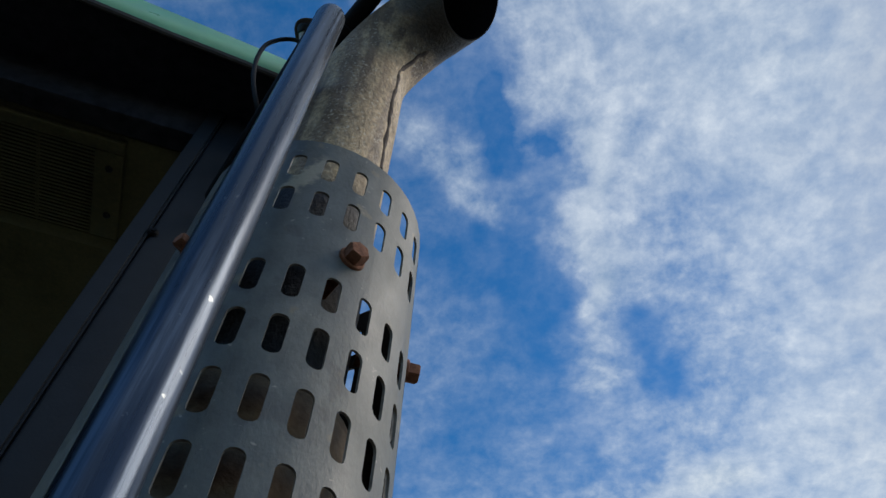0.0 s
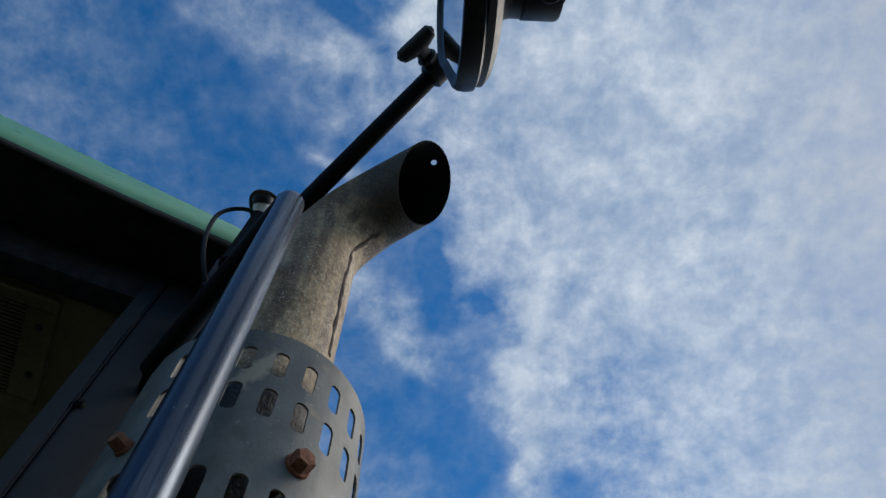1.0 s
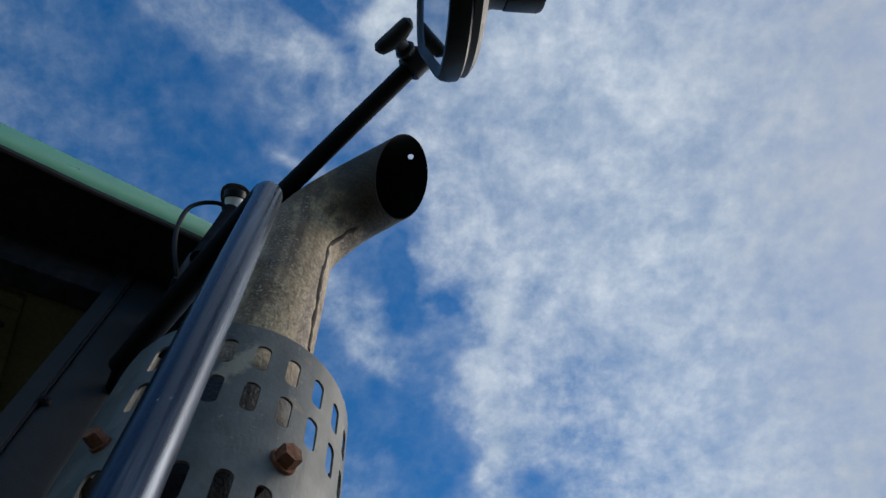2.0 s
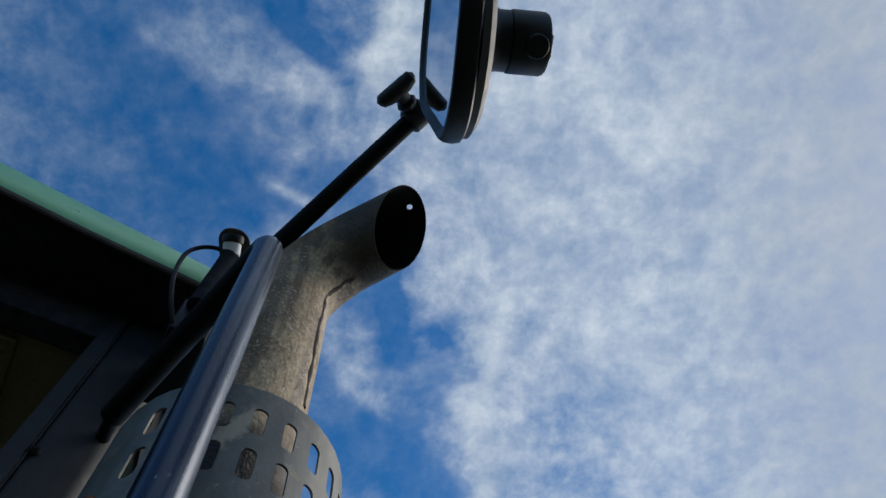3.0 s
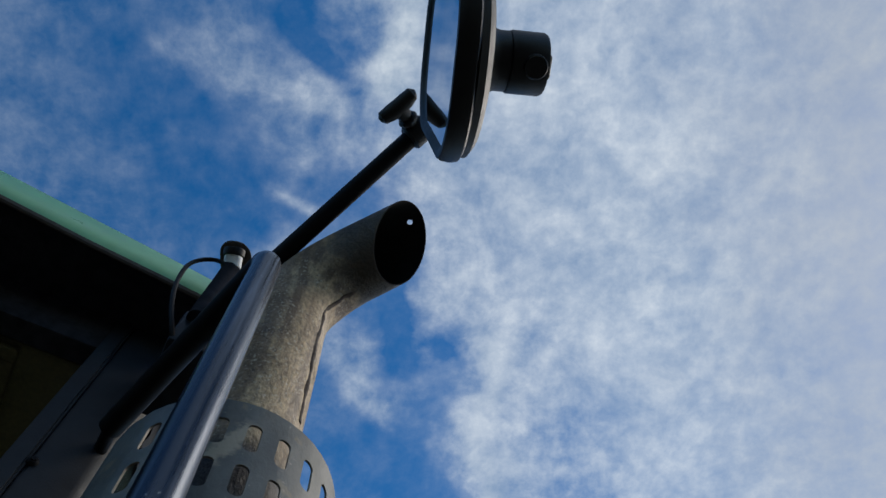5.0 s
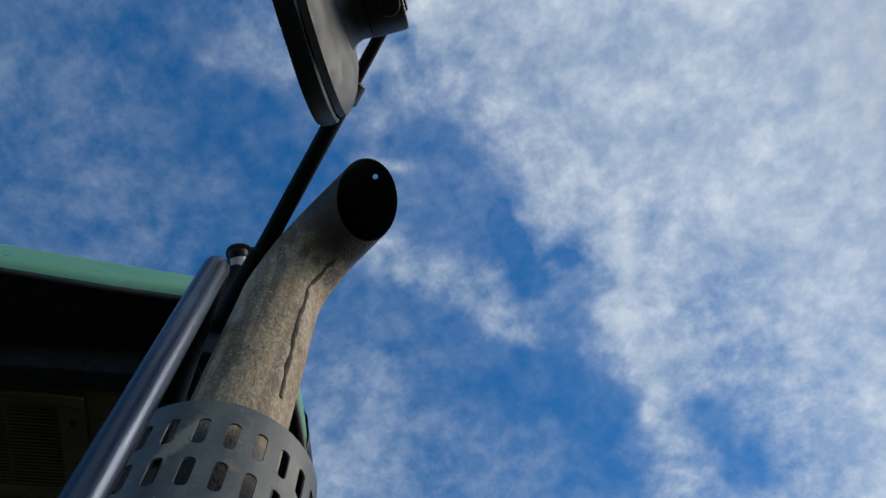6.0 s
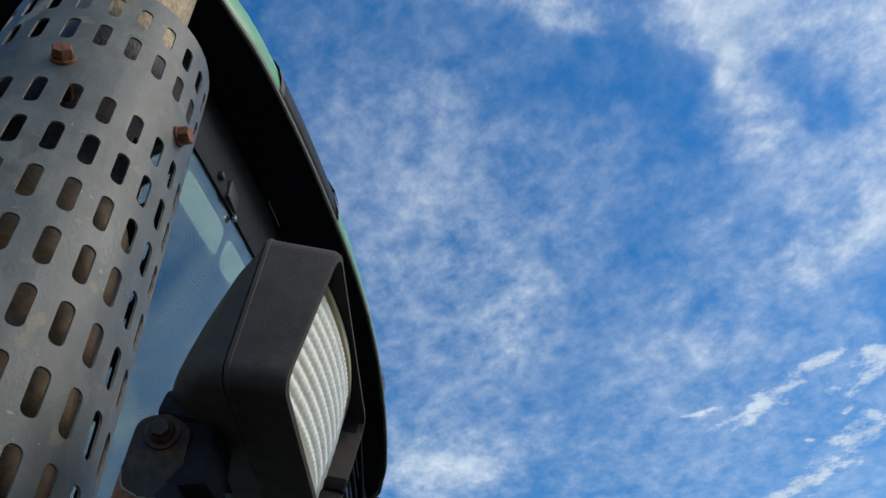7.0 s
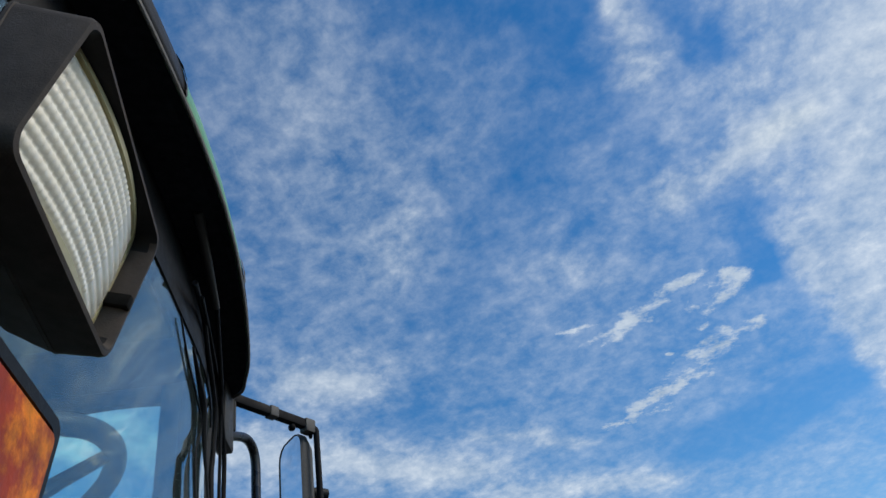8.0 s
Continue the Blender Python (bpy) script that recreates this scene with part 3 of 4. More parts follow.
    # two pale film stickers inside the glass, and the clip on its top edge
    for y0, z0, w, h, skew in ((0.400, 2.436, 0.136, 0.071, 0.12), (0.527, 2.434, 0.082, 0.071, 0.12)):
        for name, k, off, mat, label in (("windscreen_sticker", 1.0, -0.0080, FILM, "pale yellowish film sticker"), ("sticker_edge", 1.03, -0.0092, FILM_EDGE, "")):
            loop = rounded_rect(w * k, h * k, 0.016, 5)
            hole = rounded_rect(w * k - 0.0024, h * k - 0.0024, 0.0148, 5)
            at = lambda q, d: (glass_x(y0 + q[0] + skew * q[1], z0 + q[1]) + off + d, y0 + q[0] + skew * q[1], z0 + q[1])
            bm = bmesh.new()
            if name == "sticker_edge":
                loft(bm, [[at(q, d) for q in r] for r, d in ((loop, 0), (hole, 0), (hole, -0.0006), (loop, -0.0006), (loop, 0))], True)
                part(name, bm, mat, sticker, label, 0)
            else:
                loft(bm, [[at(q, d) for q in loop] for d in (0, -0.0006)], True, True, True)
                sticker = part(name, bm, mat, cab, label, 0)
    bm = bmesh.new()
    box(bm, (-0.0655, 0.467, 2.492), (-0.0585, 0.477, 2.503), 0.0025)
    part("glass_clip", bm, STEEL, cab, "bright steel clip on the glass edge")
    # black header above the windscreen, and a ceramic border
    bm = bmesh.new()
    loft(bm, [[(glass_x(y, 2.5) + dx, y, z) for y in ys] for dx, z in ((-0.02, 2.502), (0.003, 2.503), (0.006, 2.52), (0.0, 2.60), (-0.01, 2.712))], False)
    part("windscreen_header", bm, BLACK, cab, "black header over the windscreen")
    # small brackets on the header and a loose wire under the overhang
    for lo, hi in (((-0.073, 0.430, 2.508), (-0.060, 0.473, 2.552)), ((-0.074, 0.394, 2.519), (-0.061, 0.408, 2.533))):
        part("header_bracket", new_box(lo, hi, 0.004), BODY_GREEN, cab, "small dark bracket")
    bm = bmesh.new()
    tube(bm, [(-0.0625, 0.6165, 2.706), (-0.0605, 0.6207, 2.6996), (-0.0509, 0.6355, 2.6772), (-0.044, 0.649, 2.658)], [0.0009, 0.0010, 0.0010, 0.0005], 6)
    part("loose_wire", bm, WHITE, cab, "thin bright wire end")
    # front pillars: a cover with a joint line and screws
    for side in (0, 1):
        f = (lambda y: y) if not side else (lambda y: 2 * MID - y)
        def prism(poly, z0, z1, bev=0.003):
            b = bmesh.new()
            loft(b, [[(x, f(y), z) for x, y in poly] for z in (z0, z1)], True, True, True)
            bmesh.ops.recalc_face_normals(b, faces=b.faces)
            if bev:
                bmesh.ops.bevel(b, geom=[e for e in b.edges if abs(e.verts[0].co.z - e.verts[1].co.z) > 0.1], offset=bev, segments=2, affect="EDGES")
            return b
        pil = part("front_pillar", prism([(-0.183, 0.186), (-0.135, 0.186), (-0.118, 0.196), (-0.10, 0.222), (-0.135, 0.25), (-0.183, 0.25)], 0.95, 2.70), PILLAR, cab, "slate grey front pillar of the cab")
        part("pillar_cover", prism([(-0.208, 0.183), (-0.1845, 0.183), (-0.1845, 0.24), (-0.208, 0.235)], 0.95, 2.70), PILLAR, pil, "slate grey cover strip")
        part("joint", prism([(-0.1846, 0.190), (-0.1829, 0.190), (-0.1829, 0.23), (-0.1846, 0.23)], 0.95, 2.70, 0), SOFFIT, pil)
        for z in (2.376, 1.9, 1.5):
            b = bmesh.new()
            ax = (0, -1 if not side else 1, 0)
            cyl(b, (-0.180, f(0.187), z), (-0.180, f(0.1815), z), 0.0065, 0.0055, 20, 0.001)
            hexagon(b, (-0.180, f(0.182), z), ax, 0.006, 0.002)
            part("screw", b, BLACK_TUBE, pil, "dark pan-head screw")
    # side frames, rear wall, lower body
    for side in (0, 1):
        f = (lambda y: y) if not side else (lambda y: 2 * MID - y)
        def slab(x0, x1, y0, y1, z0, z1, bev=0.006):
            return new_box((x0, min(f(y0), f(y1)), z0), (x1, max(f(y0), f(y1)), z1), bev)
        part("door_post", slab(-0.266, -0.209, 0.195, 0.235, 1.40, 2.700), CAB_DARK, cab, "black door post") if side else None
        part("door_header", slab(-1.5, -0.12, 0.190, 0.227, 2.698 if side else 2.624, 2.712), SOFFIT, cab, "black rail over the side window")
        part("rear_pillar", slab(-1.55, -1.44, 0.185, 0.26, 0.95, 2.705), CAB_DARK, cab, "black rear pillar")
        part("side_panel", slab(-1.5, -0.12, 0.19, 0.25, 0.95, 1.42), CAB_DARK, cab, "dark lower side panel")
        if side:
            g = part("side_window", slab(-1.46, -0.195, 0.205, 0.210, 1.41, 2.700, 0), GLASS, cab, "tinted side window", 0)
            g.visible_shadow = False
    # unseen rear wall, added without a window so that the inside stays dark
    part("rear_wall", new_box((-1.56, 0.2, 0.95), (-1.50, 1.8, 2.705), 0.01), CAB_DARK, cab, "dark unseen rear wall, solid to keep light out of the cab")
    part("front_panel", new_box((-0.10, 0.22, 0.95), (0.02, 1.78, 1.285), 0.02), CAB_DARK, cab, "dark panel below the windscreen")
    part("floor_pan", new_box((-1.5, 0.2, 0.93), (-0.05, 1.8, 1.0), 0.01), CAB_DARK, cab, "dark cab floor")
    part("lower_body", new_box((-1.5, 0.35, -0.01), (-0.1, 1.65, 0.94), 0.06), BODY_GREEN, cab, "dark lower body of the tractor")
    # headliner with an air grille
    bm = new_box((-1.5, 0.229, 2.630), (-0.14, 1.42, 2.66), 0.008)
    head = part("headliner", bm, OLIVE, cab, "olive moulded headliner")
    bm = bmesh.new()
    x0, x1, y0, y1 = -0.72, -0.300, 0.236, 0.432
    gx0, gx1, gy0, gy1 = -0.66, -0.341, 0.255, 0.409
    for lo, hi in (((x0, y0), (x1, gy0)), ((x0, gy1), (x1, y1)), ((x0, gy0), (gx0, gy1)), ((gx1, gy0), (x1, gy1))):
        box(bm, (lo[0], lo[1], 2.617), (hi[0], hi[1], 2.6305), 0.002)
    part("grille_frame", bm, OLIVE, head, "olive plastic grille frame")
    bm = bmesh.new()
    n = 24
    for i in range(n):
        y = gy0 + (i + 0.5) * (gy1 - gy0) / n
        box(bm, (gx0, y - 0.0017, 2.618), (gx1, y + 0.0017, 2.6215))
    for x in (-0.42, -0.50, -0.58):
        box(bm, (x - 0.003, gy0, 2.619), (x + 0.003, gy1, 2.6225))
    part("grille_slats", bm, OLIVE, head, "fine olive slats", 0)
    part("grille_back", new_box((gx0, gy0, 2.6285), (gx1, gy1, 2.6302)), SOFFIT, head, "", 0)
    for x, y in ((-0.319, 0.283), (-0.317, 0.365), (-0.69, 0.283), (-0.69, 0.365)):
        b = bmesh.new()
        cyl(b, (x, y, 2.619), (x, y, 2.614), 0.006, 0.005, 16, 0.001)
        part("grille_screw", b, BLACK, head, "black screw")
    settle(cab)
    return cab


CAB = build_cab()

# ---- exhaust stack ----
SR, ROW0, PITCH, GAP, DPHI, PHI0 = 0.090, 2.150, 0.0470, 0.0403, radians(15.33), radians(-105)
TOP = 2.190


def on_shield(phi, r, z):
    return Vector((r * math.cos(phi), r * math.sin(phi), z))


def build_shield(parent):
    """A steel cylinder with rows of round-ended slots punched through, and its wall thickness."""
    w, h = DPHI * SR, PITCH
    sw, sl, r = 0.0106, 0.0312, 0.0046
    hole = rounded_rect(sw, sl, r, 3)
    rim = []
    for i, (x, y) in enumerate(hole):
        k = i % 4
        sx, sy = (1 if i // 4 in (0, 3) else -1), (1 if i // 4 in (0, 1) else -1)
        straight_x = (sx * w / 2, y)
        straight_y = (x, sy * h / 2)
        corner = (sx * w / 2, sy * h / 2)
        first, last = (straight_x, straight_y) if i // 4 in (0, 2) else (straight_y, straight_x)
        rim.append((first, corner, corner, last)[k])
    cols = list(range(-2, 19))
    rows = [ROW0 - i * PITCH - (GAP if i >= 2 else 0) for i in range(17)]
    bm = bmesh.new()

    def put(phi, x, z, rad):
        return bm.verts.new(on_shield(phi + x / SR, rad, z))

    n = len(hole)
    for c in cols:
        phi = PHI0 + c * DPHI
        for z in rows:
            shells = []
            for rad in (SR, SR - 0.0018):
                hv = [put(phi, x, z + y, rad) for x, y in hole]
                rv = [put(phi, x, z + y, rad) for x, y in rim]
                for i in range(n):
                    j = (i + 1) % n
                    q = [hv[i], rv[i], rv[j], hv[j]] if rim[i] != rim[j] else [hv[i], rv[i], hv[j]]
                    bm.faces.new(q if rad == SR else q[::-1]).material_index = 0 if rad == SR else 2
                shells.append(hv)
            a, b = shells
            for i in range(n):
                j = (i + 1) % n
                bm.faces.new((a[i], a[j], b[j], b[i])).material_index = 1
    # plain bands: top, ring of the bolts, and the closing seam at the back
    xs = [-w / 2, -(sw / 2 - r), sw / 2 - r, w / 2]
    bands = [(TOP, ROW0 + h / 2), (rows[1] - h / 2, rows[2] + h / 2), (rows[-1] - h / 2, rows[-1] - h / 2 - 0.02)]
    for c in cols:
        phi = PHI0 + c * DPHI
        for z1, z0 in bands:
            for rad in (SR, SR - 0.0018):
                for xa, xb in zip(xs, xs[1:]):
                    q = [put(phi, xa, z0, rad), put(phi, xb, z0, rad), put(phi, xb, z1, rad), put(phi, xa, z1, rad)]
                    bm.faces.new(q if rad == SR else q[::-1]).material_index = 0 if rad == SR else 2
    pa, pb = PHI0 + (cols[-1] + 0.5) * DPHI, PHI0 + (cols[0] - 0.5) * DPHI + 2 * math.pi
    zb = bands[-1][1]
    for rad in (SR, SR - 0.0018):
        for k in range(3):
            u, v = pa + (pb - pa) * k / 3, pa + (pb - pa) * (k + 1) / 3
            q = [bm.verts.new(on_shield(u, rad, zb)), bm.verts.new(on_shield(v, rad, zb)), bm.verts.new(on_shield(v, rad, TOP)), bm.verts.new(on_shield(u, rad, TOP))]
            bm.faces.new(q if rad == SR else q[::-1]).material_index = 0 if rad == SR else 2
    # top and bottom edges
    for z in (TOP, zb):
        ang = sorted({PHI0 + c * DPHI + x / SR for c in cols for x in xs})
        ang.append(ang[0] + 2 * math.pi)
        for u, v in zip(ang, ang[1:]):
            q = [bm.verts.new(on_shield(u, SR, z)), bm.verts.new(on_shield(v, SR, z)), bm.verts.new(on_shield(v, SR - 0.0018, z)), bm.verts.new(on_shield(u, SR - 0.0018, z))]
            bm.faces.new(q if z == TOP else q[::-1])
    bmesh.ops.remove_doubles(bm, verts=bm.verts, dist=2e-5)
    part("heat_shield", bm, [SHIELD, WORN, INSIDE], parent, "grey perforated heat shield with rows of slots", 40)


OUT_AZ, OUT_EL = radians(-48.8), radians(13.9)
BEND = 0.112
MOUTH = Vector((0.1513 * math.cos(OUT_AZ), 0.1513 * math.sin(OUT_AZ), 2.6434))
CUT_AZ, CUT_EL = radians(-43.3), radians(-29.1)


def build_pipe(parent):
    D = Vector((math.cos(OUT_AZ) * math.cos(OUT_EL), math.sin(OUT_AZ) * math.cos(OUT_EL), math.sin(OUT_EL)))
    H = Vector((math.cos(OUT_AZ), math.sin(OUT_AZ), 0))
    N = Vector((math.cos(CUT_AZ) * math.cos(CUT_EL), math.sin(CUT_AZ) * math.cos(CUT_EL), math.sin(CUT_EL)))
    turn = math.pi / 2 - OUT_EL
    L = (0.1513 - BEND * (1 - math.cos(turn))) / math.cos(OUT_EL)
    z1 = 2.6434 - BEND * math.sin(turn) - L * math.sin(OUT_EL)
    seg = 56
    side = H.cross(Vector((0, 0, 1))).normalized()
    line = [(Vector((0, 0, z)), Vector((0, 0, 1))) for z in (1.30, 1.6, 1.9, 2.1, 2.2, 2.3, 2.4, z1 - 0.02, z1)]
    for k in range(1, 13):
        a = turn * k / 12
        line.append((Vector((0, 0, z1)) + H * BEND * (1 - math.cos(a)) + Vector((0, 0, 1)) * BEND * math.sin(a), (H * math.sin(a) + Vector((0, 0, 1)) * math.cos(a)).normalized()))
    bm = bmesh.new()
    end = line[-1][0]
    walls = []
    for rad in (0.0508, 0.0493):
        rings = []
        for p, t in line:
            up = side.cross(t)
            wob = 1.0 + (0.006 * math.sin(p.z * 90) if rad > 0.05 else 0)
            rings.append([p + (side * math.cos(a) + up * math.sin(a)) * rad * wob for a in (2 * math.pi * i / seg for i in range(seg))])
        up = side.cross(D)
        last = [end + (side * math.cos(a) + up * math.sin(a)) * rad for a in (2 * math.pi * i / seg for i in range(seg))]
        reach = [((MOUTH - q).dot(N)) / D.dot(N) for q in last]
        for k in range(1, 13):
            rings.append([q + D * s * (k / 12) for q, s in zip(last, reach)])
        walls.append(loft(bm, rings if rad > 0.05 else [r[::-1] for r in rings], True))
    outer, inner = walls
    for i in range(seg):
        j = (i + 1) % seg
        bm.faces.new((outer[-1][i], outer[-1][j], inner[-1][seg - 1 - j], inner[-1][seg - 1 - i]))
    # drilled hole near the top of the outlet
    target = Vector((0.107, -0.1305, 2.697))
    centre = min((v for row in outer for v in row), key=lambda v: (v.co - target).length)
    hole_round(bm, centre, 0.0045)
    centre = min((v for row in inner for v in row), key=lambda v: (v.co - target).length)
    hole_round(bm, centre, 0.0045)
    bmesh.ops.recalc_face_normals(bm, faces=bm.faces)
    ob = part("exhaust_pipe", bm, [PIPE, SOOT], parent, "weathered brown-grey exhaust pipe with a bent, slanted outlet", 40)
    for poly in ob.data.polygons:
        c = poly.center
        axis = nearest_axis(c, z1, H, D, end, turn)
        if (c - axis).length < 0.0504:
            poly.material_index = 1
    return z1, H, D, end, turn


def nearest_axis(c, z1, H, D, end, turn):
    if c.z < z1:
        return Vector((0, 0, c.z))
    k = max(0.0, (c - end).dot(D))
    if (c - end).dot(D) > 0:
        return end + D * k
    o = Vector((0, 0, z1)) + H * BEND
    q = c - o
    q = q - q.dot(H.cross(Vector((0, 0, 1)))) * H.cross(Vector((0, 0, 1)))
    return o + q.normalized() * BEND


def hole_round(bm, centre, r):
    """Opens a round hole at a vertex of a quad grid."""
    c = centre.co.copy()
    ringv = {v for f in centre.link_faces for v in f.verts if v is not centre}
    bmesh.ops.delete(bm, geom=[centre], context="VERTS")
    for v in ringv:
        v.co = c + (v.co - c).normalized() * r


def build_exhaust():
    ex = thing("exhaust_stack", (0, 0, 1.3), "tractor exhaust stack in a grey perforated heat shield with rusty bolts", "exhaust")
    build_shield(ex)
    z1, H, D, end, turn = build_pipe(ex)
    # dark wavy weld line up the pipe and round the inside of the bend
    rng = random.Random(4)
    pts = []
    z = 2.285
    while z < z1:
        a = radians(-35 - 7 * min(1, (z - 2.285) / 0.1) + rng.uniform(-1.6, 1.6))
        pts.append(Vector((0.0487 * math.cos(a), 0.0487 * math.sin(a), z)))
        z += 0.012
    o = Vector((0, 0, z1)) + H * BEND
    sd = H.cross(Vector((0, 0, 1)))
    for k in range(1, 9):
        a = turn * k / 10
        t = H * math.sin(a) + Vector((0, 0, 1)) * math.cos(a)
        nrm = (o - (o - H * BEND * math.cos(a) + Vector((0, 0, 1)) * BEND * math.sin(a))).normalized()
        b = radians(7 + 1.5 * k + rng.uniform(-2, 2))
        c = o - H * BEND * math.cos(a) + Vector((0, 0, 1)) * BEND * math.sin(a)
        pts.append(c + (nrm * math.cos(b) - sd * math.sin(b)) * 0.0487)
    bm = bmesh.new()
    tube(bm, pts, [0.0027 + 0.0017 * rng.random() for _ in pts], 10)
    part("weld_line", bm, material("brown_weld", (0.075, 0.048, 0.033), 0.85, 0.0, 0.35, 200, 0.6, 500, (0.04, 0.03, 0.024), 0.7, 60), ex, "dark uneven weld line")
    # muffler can inside the shield, domed up to the pipe
    bm = bmesh.new()
    tube(bm, [(0, 0, z) for z in (1.30, 1.32, 1.935, 1.955, 1.968, 1.976, 1.982)], [0.060, 0.068, 0.068, 0.0665, 0.063, 0.058, 0.0505], 40)
    part("muffler", bm, MUFFLER, ex, "heat-browned muffler can behind the slots")
    for az, size in ((-70.0, 0.94), (-140.3, 0.66), (-1.8, 0.94), (68.0, 0.94), (138.0, 0.94)):
        a = radians(az)
        ax = Vector((math.cos(a), math.sin(a), 0))
        p = ax * SR + Vector((0, 0, 2.058))
        bm = bmesh.new()
        cyl(bm, p - ax * 0.036, p + ax * 0.0022, 0.0045, 0.0045, 16)
        hexagon(bm, p + ax * 0.002, ax, 0.0145 * size, 0.0085, radians(az * 1.7))
        bolt = part("bolt", bm, RUST, ex, "rusty hexagon bolt")
        bm = bmesh.new()
        cyl(bm, p - ax * 0.001, p + ax * 0.0022, 0.0098 * size, 0.0096 * size, 24, 0.0005)
        part("washer", bm, RUST, bolt, "rusty round washer")
    settle(ex)
    return ex


build_exhaust()


# ---- handrail ----
def build_rail():
    hr = thing("grab_rail", (-0.031, -0.143, 1.0), "dark grey steel grab rail bent over beside the exhaust", "grab rail")
    pts = rounded_path([(-0.029, -0.146, 0.98), (-0.0432, -0.1205, 2.396), (-0.1267, 0.148, 2.422)], 0.036, 12)
    k = len(pts) - 8
    part("bent_tube", new_tube(pts[:k + 1], 0.0136, 36), RAIL, hr, "scuffed dark grey tube")
    part("return_tube", new_tube(pts[k:], 0.0136, 28), BLACK_TUBE, hr, "black tube back to the pillar")
    bm = bmesh.new()
    tube(bm, [pts[k] - (pts[k + 1] - pts[k]).normalized() * 0.0012, pts[k] + (pts[k + 1] - pts[k]).normalized() * 0.0012], 0.0140, 28)
    part("joint_ring", bm, BLACK, hr, "dark joint line")
    bm = bmesh.new()
    tube(bm, [(-0.1255, 0.142, 2.420), (-0.130, 0.190, 2.436)], 0.008, 14)
    part("mount", bm, BLACK_TUBE, hr, "black stud into the pillar")
    bm = bmesh.new()
    box(bm, (-0.05, -0.15, 0.94), (-0.01, 0.25, 0.985), 0.006)
    part("foot", bm, BLACK_TUBE, hr, "black foot bracket")
    settle(hr)


build_rail()


# ---- mirrors ----
def build_mirror():
    mr = thing("wing_mirror", (-0.10, 0.05, 2.55), "black wing mirror on a telescopic arm with a clamp knob", "mirror", "wing mirrors")
    root, a0, clamp = Vector((-0.0933, 0.085, 2.5755)), Vector((-0.0401, -0.030, 2.618)), Vector((0.0608, -0.248, 2.699))
    d = (clamp - a0).normalized()
    tip = clamp + d * 0.11
    part("arm_sleeve", new_tube([root, a0 - d * 0.006, a0, a0 + d * 0.002], [0.0158, 0.0158, 0.0158, 0.0130], 20), BLACK_TUBE, mr, "black outer sleeve")
    part("arm", new_tube([root + d * 0.02, clamp + d * 0.005], 0.0122, 20), BLACK_TUBE, mr, "black telescopic arm")
    part("arm_rod", new_tube([clamp, tip], 0.0085, 18), BLACK_TUBE, mr, "thinner black rod beyond the clamp")
    # mirror axes: u outwards along its width, f to its back, v upwards
    u0, f0, up0 = Vector((-0.345, -0.938, 0.0)).normalized(), Vector((0.938, -0.345, 0.0)).normalized(), Vector((0, 0, 1))
    lean = Matrix.Rotation(radians(4.0), 3, u0)
    u, f, v = u0, lean @ f0, lean @ up0
    W, Hh = 0.178, 0.281
    c = u0 * 0.333 + f0 * 0.1555 + up0 * (2.315 + Hh / 2)
    def pt(a, b, k):
        return c + u * a + v * b + f * k
    bm = bmesh.new()
    rings = []
    for grow, k in ((-0.0145, -0.003), (-0.012, -0.0070), (-0.007, -0.0095), (-0.0025, -0.0090), (0.0, -0.005), (0.001, 0.002), (0.0, 0.0085), (-0.003, 0.0105)):
        rings.append([pt(x, y, k) for x, y in rounded_rect(W + 2 * grow, Hh + 2 * grow, 0.068 + grow, 12)])
    loft(bm, rings, True)
    part("rim", bm, MIRROR_BLACK, mr, "black rubber rim")
    bm = bmesh.new()
    rings = []
    for grow, low, k in ((-0.006, 0.0, 0.010), (-0.001, 0.0, 0.0112), (-0.001, 0.002, 0.018), (-0.006, 0.014, 0.025), (-0.014, 0.034, 0.031), (-0.026, 0.052, 0.0355), (-0.045, 0.070, 0.038)):
        rings.append([pt(x, y + low / 2, k) for x, y in rounded_rect(W + 2 * grow, Hh + 2 * grow - low, max(0.012, 0.084 + grow * 0.98), 12)])
    loft(bm, rings, True, False, True)
    part("housing", bm, MIRROR_SHELL, mr, "weathered grey plastic back shell")
    bm = bmesh.new()
    loft(bm, [[pt(x, y, k) for x, y in rounded_rect(W - 0.028, Hh - 0.028, 0.054, 12)] for k in (-0.0055, -0.003)], True, True, True)
    part("mirror_glass", bm, MIRROR, mr, "mirror glass", 20)
    # barrel mount on the back: flared neck, barrel, end lug and side cap
    m0 = c + f * 0.036
    bm = bmesh.new()
    tube(bm, [m0, m0 + f * 0.004, m0 + f * 0.009, m0 + f * 0.015, m0 + f * 0.028], [0.040, 0.036, 0.0320, 0.0300, 0.0300], 36)
    part("mount_neck", bm, MIRROR_BLACK, mr, "black plastic neck flared at the shell")
    q = m0 + f * 0.044 - v * 0.002
    bm = bmesh.new()
    tube(bm, [q + f * k for k in (-0.0195, -0.0185, -0.0165, 0.0155, 0.0185, 0.0195)], [0.028, 0.0302, 0.0312, 0.0312, 0.0298, 0.0265], 40)
    fr = Matrix.Translation(q) @ Matrix(((f.x, u.x, v.x), (f.y, u.y, v.y), (f.z, u.z, v.z))).to_4x4()
    box(bm, (0.014, -0.012, -0.022), (0.0225, 0.012, 0.0), 0.003, fr, 3)
    mount = part("mount_clamp", bm, MIRROR_BLACK, mr, "black moulded barrel clamp")
    bm = bmesh.new()
    cyl(bm, q + f * 0.004 - v * 0.028, q + f * 0.004 - v * 0.0350, 0.0125, 0.0118, 28, 0.001)
    part("cap", bm, MIRROR_BLACK, mount, "round cap")
    bm = bmesh.new()
